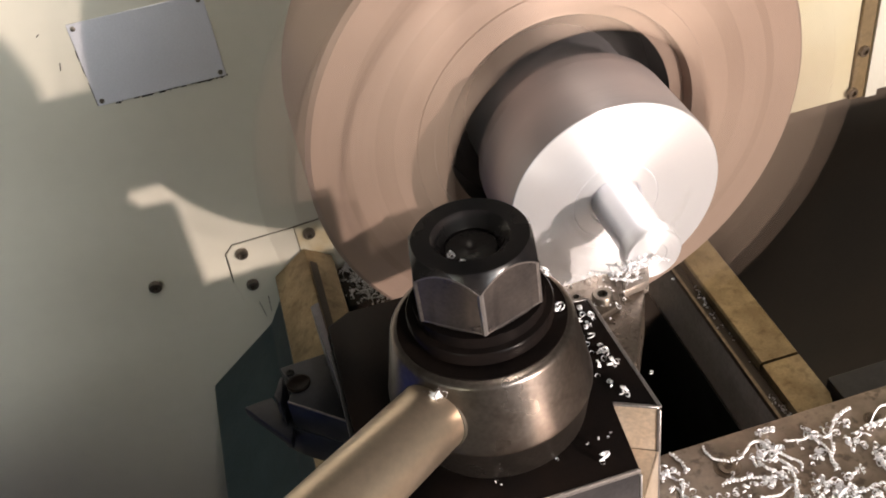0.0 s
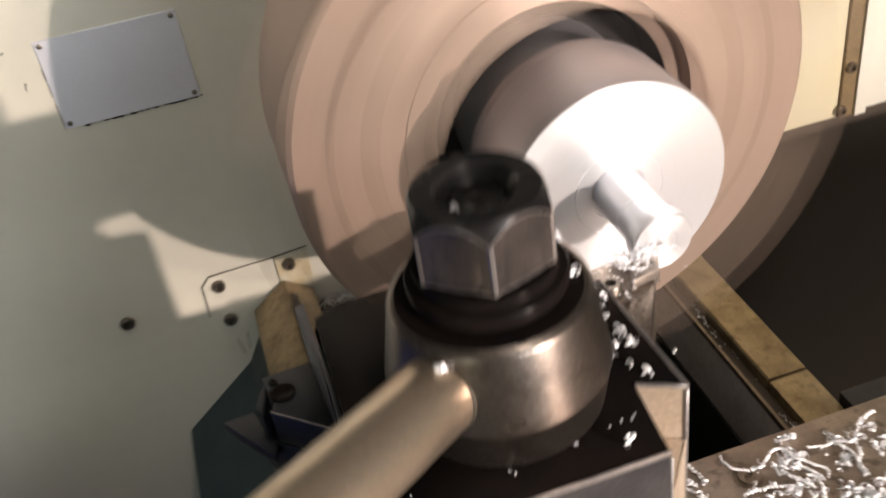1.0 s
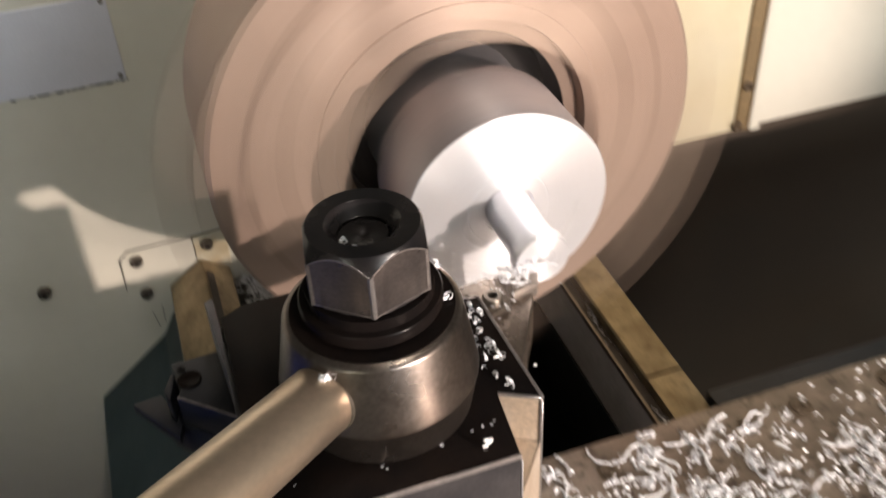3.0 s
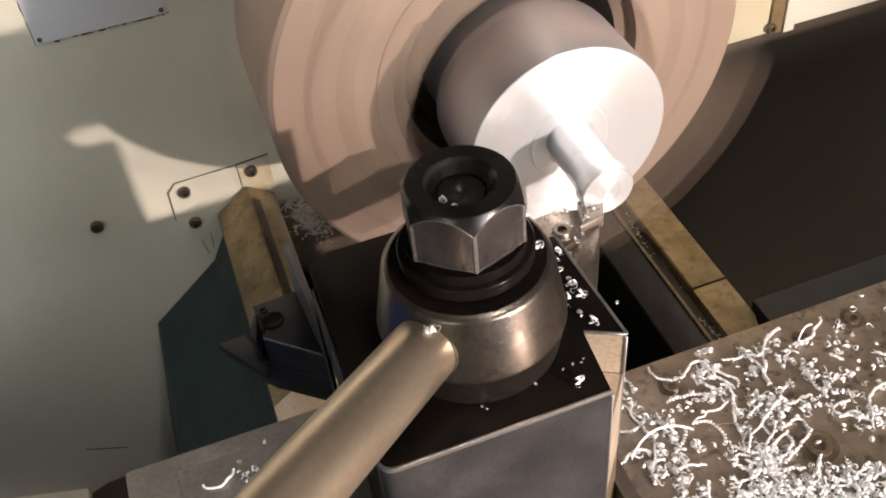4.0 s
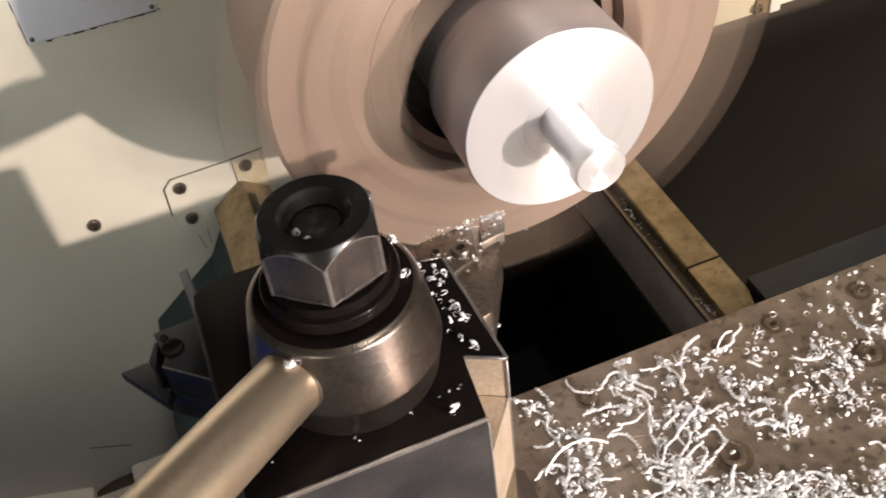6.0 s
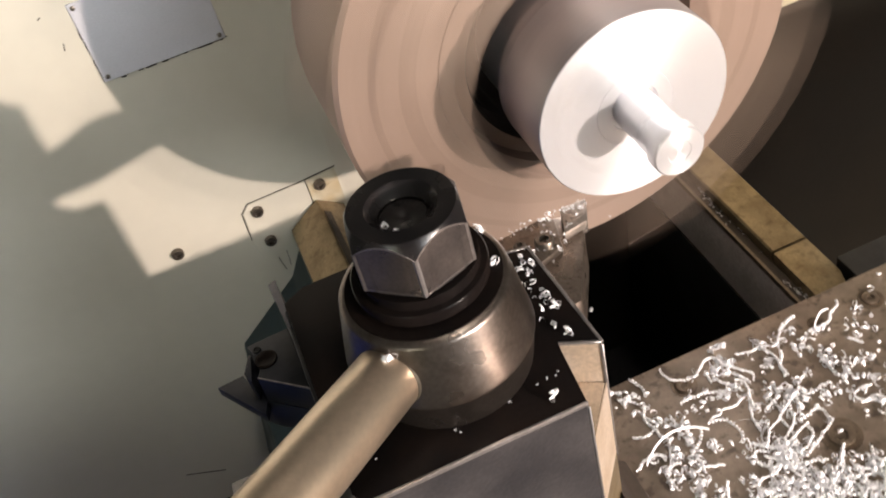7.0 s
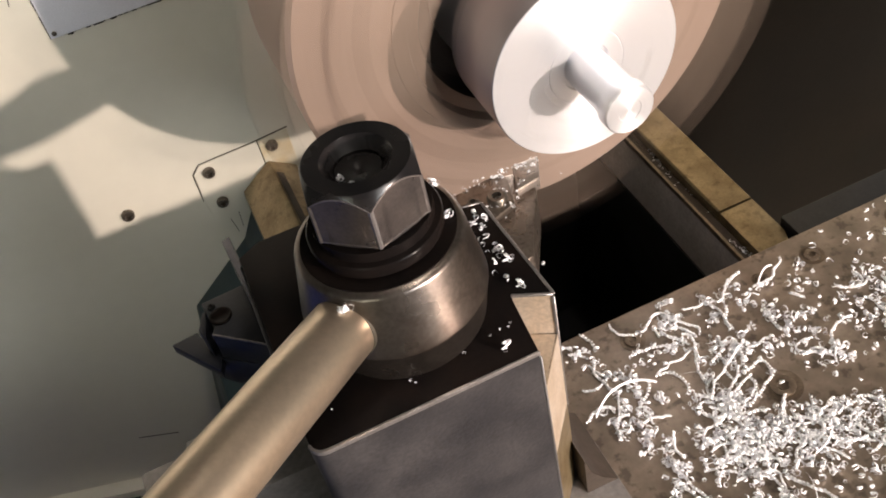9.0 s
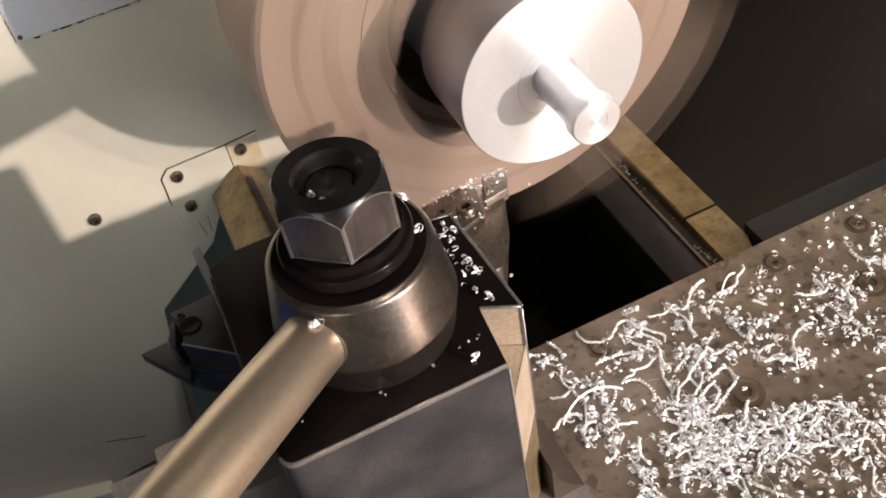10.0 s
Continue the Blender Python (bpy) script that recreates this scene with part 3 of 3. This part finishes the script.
nut_top = hex_rings([lambda q: (q - 0.0001, shoulder(q) + 0.0001), lambda q: (FL * 0.985, NZ1 - 0.0006), lambda q: (FL * 0.965, NZ1), lambda q: (0.0136, NZ1), lambda q: (0.0128, NZ1 - 0.0008), lambda q: (0.0104, NZ1 - 0.0045), lambda q: (0.0098, NZ1 - 0.0050), lambda q: (0.0096, NZ1 - 0.0090)])
nut = part("hex_nut", sides, NUT, post, "worn black hexagon nut with a dished top", smooth=25)
part("top_ring", nut_top, NUTTOP, nut, "oily black dished top")
part("worn_top_edge", hex_rings([lambda q: (q - 0.0004, shoulder(q) - 0.0007), lambda q: (q + 0.00010, shoulder(q) - 0.0006), lambda q: (q + 0.00008, shoulder(q) - 0.0001), lambda q: (q - 0.0005, shoulder(q) + 0.0004)]), WORN, nut, "rubbed grey scalloped edge")
part("worn_lower_edge", hex_rings([lambda q: (min(q, FL * 1.04) - 0.0002, NZ0 - 0.0001), lambda q: (q + 0.00008, NZ0 + 0.0008), lambda q: (q + 0.00008, NZ0 + 0.0014), lambda q: (q - 0.0003, NZ0 + 0.0016)]), WORN, nut, "rubbed grey edge")
part("stud", lathe([(0.0094, NZ1 - 0.012), (0.0094, NZ1 - 0.0060), (0.0088, NZ1 - 0.0053), (0.0026, NZ1 - 0.0053), (0.0014, NZ1 - 0.0062), (0, NZ1 - 0.0064)], Matrix.Translation((HX, HY, 0)), 40), NUTTOP, nut, "black stud end with centre mark")
for k in range(6):
    a = radians(20 + 60 * k)
    c = Vector((math.cos(a), math.sin(a), 0))
    t = Vector((-c.y, c.x, 0))
    o = Vector((HX, HY, 0)) + c * (NR + 0.00012)
    w = (0.0019, 0.0013, 0.0009, 0.0012, 0.0011, 0.0010)[k]
    q = [o + t * w - c * (0.00012 + 0.577 * w), o + t * w * 0.35, o - t * w * 0.35, o - t * w - c * (0.00012 + 0.577 * w), o - c * 0.002]
    part("worn_corner", prism([(v.x, v.y) for v in q], NZ0 + 0.0007, NZ1 - 0.0062, "z"), EDGE if k == 0 or k == 4 else WORN, nut, "bright worn corner")

# clamping lever
hd = Vector((-0.741, -0.644, 0.189)).normalized()
h0 = Vector((-0.0997, -0.4742, 1.033)) + hd * 0.020
lever = lathe([(0.0, 0), (0.0128, 0), (0.0130, 0.012), (0.0134, 0.016), (0.0136, 0.05), (0.0138, 0.10), (0.0138, 0.130), (0.0130, 0.145), (0.0105, 0.152), (0, 0.154)], Matrix.Translation(h0) @ hd.to_track_quat("Z", "Y").to_matrix().to_4x4(), 40)
lever = part("lever", lever, BRASSY, post, "round oily steel clamping lever")
# thin dark ring round the lever's foot
part("lever_ring", lathe([(0.0125, 0.0130), (0.0137, 0.0138), (0.0140, 0.0150), (0.0137, 0.0162), (0.0125, 0.0168)], Matrix.Translation(h0) @ hd.to_track_quat("Z", "Y").to_matrix().to_4x4(), 40, ends=False), ENGRAVE, lever, "dark ring where the lever enters the hub")

# right tool holder with its insert
holder = part("tool_holder", prism([(-0.060, -0.4480), (-0.0240, -0.4400), (-0.0020, -0.4000), (0.0040, -0.3840), (-0.0120, -0.3790), (-0.060, -0.3830)], 0.9425, 0.9690, "z", 0.0018), TOOLSTEEL, post, "steel tool holder speckled with chips")
part("seat", prism([(-0.046, -0.4160), (-0.0170, -0.4060), (-0.0120, -0.3860), (-0.0140, -0.3810), (-0.044, -0.3840)], 0.9692, 0.9735, "z", 0.0008), TOOLSTEEL, holder)
part("insert", prism([(-0.0120, -0.3985), (0.0020, -0.3960), (0.0090, -0.3805), (-0.0060, -0.3800)], 0.9655, 0.9738, "z", 0.0008), CARBIDE, holder, "coated carbide insert")
part("screw", screw_head(0.0052, 0.004, Matrix.Translation((-0.0240, -0.4000, 0.9736))), SCREW, holder, "black socket clamp screw")
part("screw", screw_head(0.0032, 0.003, Matrix.Translation((-0.0360, -0.3960, 0.9736))), SCREW, holder)

# left tool holder
left = part("tool_holder", prism([(-0.1890, -0.3530), (-0.1570, -0.3520), (-0.1560, -0.4050), (-0.1845, -0.3808), (-0.1925, -0.3720)], 0.904, 0.926, "z", 0.0015), BLUED, post, "blued steel tool holder with an insert")
part("body", prism([(-0.1850, -0.3540), (-0.1570, -0.3525), (-0.1570, -0.4045), (-0.1845, -0.3800), (-0.1800, -0.3700)], 0.9262, 0.9448, "z", 0.0010), BLUED, left)
part("worn_edge", prism([(-0.1842, -0.3797), (-0.1572, -0.4040), (-0.1570, -0.4032), (-0.1838, -0.3790)], 0.9445, 0.9455, "z"), WORN, left, "bright rubbed edge")
part("pocket_wall", prism([(-0.1905, -0.3700), (-0.1855, -0.3580), (-0.1838, -0.3590), (-0.1880, -0.3780)], 0.9262, 0.9425, "z", 0.0008), BLUED, left)
part("flange", prism([(-0.1608, -0.3520), (-0.1562, -0.3500), (-0.1549, -0.4050), (-0.1572, -0.4090)], 0.9040, 0.9780, "z", 0.0006), FLANGE, left, "grey steel dovetail flange")
part("insert", prism([(-0.2085, -0.3560), (-0.1935, -0.3545), (-0.1850, -0.3790), (-0.1880, -0.3880)], 0.9195, 0.9262, "z", 0.0006), BLUED, left, "dark insert")
part("clamp_hole", lathe([(0.0062, 0.0), (0.0062, 0.0006), (0.0054, 0.0008), (0.0044, 0.0002), (0, 0.0002)], Matrix.Translation((-0.1768, -0.3690, 0.9448)), 24), BLACK, left, "black clamp screw hole")
part("screw", screw_head(0.0022, 0.0012, Matrix.Translation((-0.1800, -0.3600, 0.9448))), PIT, left)
part("fin", prism([(-0.1575, -0.4800), (-0.1547, -0.4800), (-0.1547, -0.4050), (-0.1465, -0.3990), (-0.1505, -0.3985), (-0.1565, -0.4150)], 0.965, 1.004, "z", 0.0008), BLOCK, post, "grey steel clamping fin")

# ---- chuck and workpiece ----
SPIN = (0.009, 0, 0.980)
chuck = thing("lathe_chuck", "spinning four-jaw steel lathe chuck", "chuck", at=SPIN)
part("body", lathe([(0.0700, 0.2560), (0.0790, 0.2560), (0.0796, 0.2630), (0.0804, 0.2650), (0.0900, 0.2650), (0.0905, 0.2640), (0.1512, 0.2640), (0.1540, 0.2612), (0.1540, 0.165), (0.1512, 0.162), (0.060, 0.162)], FRONT, 128, ends=False), CHUCK, chuck, "turned steel chuck body")
part("bore", lathe([(0.0700, 0.2560), (0.0692, 0.2550), (0.0692, 0.228), (0.0, 0.228)], FRONT, 96, ends=False), CHUCKDARK, chuck, "recessed bore with its shade in the colour")
for ra, rb in ((0.1040, 0.1150), (0.1290, 0.1340)):
    part("turned_band", lathe([(ra, 0.26404), (ra + 0.002, 0.26410), (rb - 0.002, 0.26410), (rb, 0.26404)], FRONT, 96, ends=False), CHUCKBAND, chuck, "darker turned band")
part("back_plate", lathe([(0.0, 0.1618), (0.1150, 0.1618), (0.1170, 0.159), (0.1170, 0.120), (0.1150, 0.117), (0.0, 0.117)], FRONT, 96, ends=False), JAW, chuck, "back plate")
part("spindle_nose", lathe([(0.0, 0.1168), (0.0950, 0.1168), (0.0950, 0.0), (0, 0.0)], FRONT, 64, ends=False), JAW, chuck)
for k in range(4):
    m = Matrix.Rotation(radians(90 * k + 20), 4, "Y")
    outer = prism([(0.0760, -0.2652), (0.163, -0.2652), (0.163, -0.282), (0.138, -0.283), (0.136, -0.288), (0.104, -0.290), (0.0760, -0.293)], -0.028, 0.028, "z", 0.0012, 1)
    tip = prism([(0.1632, -0.2652), (0.183, -0.2652), (0.183, -0.278), (0.1632, -0.281)], -0.012, 0.012, "z", 0.0012, 1)
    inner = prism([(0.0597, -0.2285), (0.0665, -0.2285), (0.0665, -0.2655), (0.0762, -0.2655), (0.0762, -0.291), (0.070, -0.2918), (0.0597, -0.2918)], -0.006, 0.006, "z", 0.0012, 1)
    j = join(outer, tip)
    j.transform(m)
    jaw = part("jaw", j, JAW, chuck, "stepped steel jaw")
    inner.transform(m)
    # same shade colour as the bore, darker than the jaw it belongs to
    part("jaw_step", inner, CHUCKDARK, jaw, "gripping step darkened as if in shade")

work = thing("workpiece", "bright turned aluminium disc with a central stub", "workpiece", at=SPIN)
part("disc", lathe([(0.0590, 0.3385), (0.0586, 0.3390), (0.0242, 0.3390), (0.0238, 0.3386), (0.0234, 0.3390), (0.0152, 0.3390), (0.0148, 0.3360), (0.0, 0.3360)], FRONT, 128, ends=False), ALU, work, "bright freshly faced front")
part("rim", lathe([(0.0, 0.2290), (0.0520, 0.2290), (0.0520, 0.2800), (0.0575, 0.2806), (0.0590, 0.2820), (0.0593, 0.2850), (0.0593, 0.3378), (0.0590, 0.3385)], FRONT, 128, ends=False), ALUSIDE, work, "greyer aluminium rim")
stub = part("stub", lathe([(0.0, 0.3362), (0.0126, 0.3362), (0.0130, 0.3420), (0.0130, 0.374), (0.0150, 0.378), (0.0150, 0.3856), (0.0142, 0.3865), (0.0070, 0.3865), (0.0067, 0.3860), (0.0, 0.3860)], FRONT, 64, ends=False), ALU, work)

# ---- chips ----


def curl(rng, pos, r, turns, pitch, w, lie):
    """A curled ribbon of swarf about an axis that lies at an angle; returned as vertices and faces."""
    n = max(6, int(turns * 9))
    ax = Matrix.Rotation(rng.uniform(0, 6.283), 3, "Z") @ Matrix.Rotation(lie, 3, "X")
    vs, fs = [], []
    bend = rng.uniform(-1, 1) * 1.1
    for k in range(n + 1):
        u = k / n
        a = u * turns * 6.283
        rr = r * (1 - 0.35 * u) * rng.uniform(0.8, 1.2)
        h = pitch * turns * (u - 0.5)
        c = Vector((rr * math.cos(a) + bend * h * h / max(pitch * turns, 1e-4), rr * math.sin(a), h))
        t = Vector((math.cos(a) * 0.35, math.sin(a) * 0.35, 1)).normalized() * w * (0.6 + 0.4 * math.sin(u * 3.14))
        for s in (-0.5, 0.5):
            vs.append(ax @ (c + t * s))
    low = min(v.z for v in vs)
    vs = [(v.x + pos[0], v.y + pos[1], v.z - low + pos[2]) for v in vs]
    for k in range(n):
        fs.append((2 * k, 2 * k + 1, 2 * k + 3, 2 * k + 2))
    return vs, fs


def chip_mesh(name, v, f, heap):
    me = bpy.data.meshes.new(name)
    me.from_pydata(v, [], f)
    me.materials.append(CHIP)
    me.shade_smooth()
    ob = new(name, me)
    ob.parent = heap
    return ob


def string(rng, pos, r, length, w, smooth, way=None, bend=None):
    """A long swarf string that wanders over its support: tightly curled, or a smooth open ribbon."""
    vs = []
    x, y = 0.0, 0.0
    if way is None:
        way, bend = rng.uniform(0, 6.283), rng.choice((-1, 1)) * rng.uniform(15, 60)
    step = 0.0012 if smooth else r * 0.42
    n = int(length / step)
    for k in range(n + 1):
        way += bend * step + rng.gauss(0, 0.03 if smooth else 0.12)
        x, y = x + step * math.cos(way), y + step * math.sin(way)
        side = Vector((-math.sin(way), math.cos(way), 0))
        if smooth:
            lift = 0.0004 + 0.0035 * math.sin(3.14 * k / n)
            for h in (-0.5, 0.5):
                vs.append(Vector((x, y, lift + r)) + (side * 0.45 + Vector((0, 0, 0.9))) * w * h)
        else:
            a = k * 1.15
            rr = r * rng.uniform(0.75, 1.25)
            c = Vector((x, y, r)) + side * rr * math.cos(a) + Vector((0, 0, rr * math.sin(a)))
            t = Vector((math.cos(way), math.sin(way), rng.uniform(-0.4, 0.4))) * w * 0.5
            vs += [c - t, c + t]
    low = min(v.z for v in vs)
    vs = [(v.x + pos[0], v.y + pos[1], v.z - low + pos[2]) for v in vs]
    fs = [(2 * k, 2 * k + 1, 2 * k + 3, 2 * k + 2) for k in range(len(vs) // 2 - 1)]
    return vs, fs


def chips(name, label, spots, seed, z, lim=(-9, 9, -9, 9), singles=300):
    """Swarf strewn round spots of (x, y, spread x, spread y, how many, size)."""
    rng = random.Random(seed)
    heap = thing(name, label, "metal chips")
    V, F, single = [], [], 0
    for x, y, sx, sy, n, size in spots:
        clumps = [(rng.gauss(x, sx), rng.gauss(y, sy), rng.uniform(0.25, 1.2)) for _ in range(max(3, n // 9 if n > 60 else n))]
        for _ in range(n):
            kind = rng.random()
            cx, cy, tight = rng.choice(clumps)
            px, py = min(max(rng.gauss(cx, sx * 0.34 * tight), lim[0]), lim[1]), min(max(rng.gauss(cy, sy * 0.34 * tight), lim[2]), lim[3])
            at = (px, py, z + rng.uniform(0, 0.0004))
            if kind < 0.935 or size < 0.0024:
                r, turns = size * rng.uniform(0.32, 0.72), rng.uniform(0.5, 1.5)
                v, f = curl(rng, at, r, turns, r * rng.uniform(0.2, 0.9), size * rng.uniform(0.24, 0.5), rng.uniform(0.0, 1.6))
            elif kind < 0.996:
                v, f = string(rng, at, size * rng.uniform(0.22, 0.34), rng.uniform(0.005, 0.030), size * rng.uniform(0.38, 0.55), False)
            else:
                v, f = string(rng, at, size * 0.2, rng.uniform(0.018, 0.036), size * rng.uniform(0.22, 0.45), True)
            if max(p[1] for p in v) > lim[3] + 0.006 or min(p[0] for p in v) < lim[0] - 0.004:
                continue
            if single < singles and px < 0.12:
                single += 1
                chip_mesh("chip", v, f, heap)
                continue
            f = [tuple(i + len(V) for i in q) for q in f]
            V += v
            F += f
    if V:
        tagged(chip_mesh("chip_litter", V, F, heap), "litter of small bright curls", kind="stuff")
    return heap


slide_chips = chips("aluminium_chips", "bright curly aluminium chips heaped on the cross slide", [
    (0.054, -0.500, 0.009, 0.012, 330, 0.0029), (0.058, -0.527, 0.015, 0.012, 420, 0.0030), (0.095, -0.535, 0.020, 0.012, 270, 0.0030), (0.004, -0.500, 0.008, 0.020, 160, 0.0031),
    (0.009, -0.459, 0.008, 0.012, 110, 0.0031), (0.002, -0.425, 0.004, 0.005, 34, 0.0031), (0.037, -0.443, 0.012, 0.005, 56, 0.0031), (0.068, -0.432, 0.012, 0.006, 70, 0.0032),
    (0.092, -0.436, 0.014, 0.008, 72, 0.0032), (0.075, -0.468, 0.012, 0.012, 130, 0.0031), (0.125, -0.470, 0.020, 0.020, 120, 0.0032), (0.165, -0.475, 0.030, 0.025, 190, 0.0032),
    (0.230, -0.460, 0.045, 0.030, 150, 0.0032), (0.120, -0.555, 0.030, 0.020, 260, 0.0031), (0.030, -0.545, 0.020, 0.015, 160, 0.0031), (0.170, -0.540, 0.040, 0.030, 200, 0.0031)], 7, 0.8502, (-0.018, 0.6, -0.9, SY - 0.006))
string_rng = random.Random(77)
for x, y, way, bend, length, smooth in ((0.041, -0.427, 0.15, -3, 0.050, False), (-0.012, -0.467, 0.9, -33, 0.046, True), (0.050, -0.486, 0.9, -12, 0.046, False), (0.121, -0.500, 0.9, -9, 0.040, False), (0.060, -0.440, -0.5, 20, 0.026, False), (0.088, -0.452, 2.0, -30, 0.026, False)):
    v, f = string(string_rng, (x, y, 0.8512), 0.0008, length, 0.0014, smooth, way, bend)
    chip_mesh("chip", v, f, slide_chips)
block_chips = chips("aluminium_chips", "few bright chips on the grey side block", [(-0.212, -0.425, 0.008, 0.006, 14, 0.0028)], 15, 0.9002)
post_chips = chips("aluminium_chips", "few bright chips on the oily top of the tool post", [
    (-0.0535, -0.446, 0.0040, 0.012, 30, 0.00235), (-0.0505, -0.476, 0.0035, 0.009, 22, 0.00235), (-0.0695, -0.5156, 0.0012, 0.0012, 3, 0.0030), (-0.0800, -0.512, 0.012, 0.004, 6, 0.0012), (-0.1300, -0.512, 0.01, 0.006, 3, 0.0010)], 23, TOP + 0.0002)
hold_chips = chips("aluminium_chips", "bright chips on the tool holder", [(-0.022, -0.400, 0.010, 0.006, 34, 0.0016), (0.002, -0.385, 0.003, 0.003, 16, 0.0014), (-0.018, -0.383, 0.012, 0.0012, 40, 0.0014)], 9, 0.9737)
lever_chip = chips("aluminium_chips", "small bright chip where the lever meets the hub", [(-0.1232, -0.5003, 0.0018, 0.0014, 9, 0.0034)], 10, 1.0514)
nut_chips = chips("aluminium_chips", "tiny bright chips in the nut's dished top", [(-0.1062, -0.4772, 0.0008, 0.0008, 2, 0.0022), (-0.1035, -0.4808, 0.0010, 0.0004, 2, 0.0020)], 11, NZ1 - 0.0052)
hub_chips = chips("aluminium_chips", "small bright chips on the hub's top", [(-0.0705, -0.4650, 0.0010, 0.0016, 5, 0.0028), (-0.0733, -0.4810, 0.0010, 0.0016, 4, 0.0028)], 12, TOP + 0.0484)
chips("aluminium_chips", "grey heap of chips lying beside the front way", [(-0.114, -0.034, 0.013, 0.018, 300, 0.0026), (-0.118, -0.014, 0.012, 0.007, 150, 0.0026)], 13, 0.7122)
chips("aluminium_chips", "a few chips in the oily channel of the rear way", [(0.1430, -0.195, 0.0018, 0.012, 18, 0.0022), (0.1430, -0.318, 0.0022, 0.006, 16, 0.0022), (0.1430, -0.25, 0.0018, 0.02, 6, 0.0014)], 14, 0.7302)
chips("aluminium_chips", "a few bright chips on the dark swarf of the tray", [(-0.385, -0.020, 0.016, 0.014, 14, 0.0022), (-0.355, -0.012, 0.014, 0.008, 7, 0.0018)], 31, 0.3893, (-0.370, -0.33, -0.2, -0.006))


nest = thing("swarf_nest", "loose tangle of bright aluminium swarf thrown off by the chuck", "metal chips")
nest_rng = random.Random(52)
for k in range(44):
    at = (nest_rng.gauss(0, 0.006), nest_rng.gauss(0, 0.0028), nest_rng.gauss(0, 0.0022))
    if k % 4:
        v, f = curl(nest_rng, at, nest_rng.uniform(0.0008, 0.0018), nest_rng.uniform(0.6, 1.6), 0.0010, 0.0010, nest_rng.uniform(0, 1.6))
    else:
        v, f = string(nest_rng, at, 0.0007, nest_rng.uniform(0.007, 0.016), 0.0009, False)
    chip_mesh("chip", v, f, nest)


# ---- what moves ----
def motions():
    walk(nest, [(0.0, pose(-0.004, -0.389, 0.977)), (3.2, pose(-0.004, -0.389, 0.977)), (3.3, pose(-0.013, -0.352, 1.042, 30, 20, 10)), (3.37, pose(-0.053, -0.333, 1.016, 55, 60, 50)), (3.43, pose(-0.061, -0.327, 0.999, 60, 75, 65)), (3.5, pose(-0.100, -0.200, 0.872, 80, 100, 110)), (3.6, pose(-0.118, -0.050, 0.717, 90, 120, 140)), (10.0, pose(-0.118, -0.050, 0.717, 90, 120, 140))])
    shift = [(0.0, 0, 0), (4.05, 0, 0), (4.2, -0.002, 0.0006), (4.5, -0.0226, 0.0018), (4.8, -0.0465, -0.0012), (5.0, -0.0586, -0.0037), (5.3, -0.0588, -0.0039), (6.3, -0.0552, -0.0036), (10.0, -0.0552, -0.0036)]
    for ob in (slide, post, slide_chips, block_chips, post_chips, hold_chips, lever_chip, nut_chips, hub_chips):
        walk(ob, [(t, pose(x, y, 0)) for t, x, y in shift])
    for ob in (chuck, work):
        walk(ob, [(k / FPS, pose(*SPIN, 0, -80 * k, 0)) for k in range(-1, 10 * FPS + 2)])


motions()
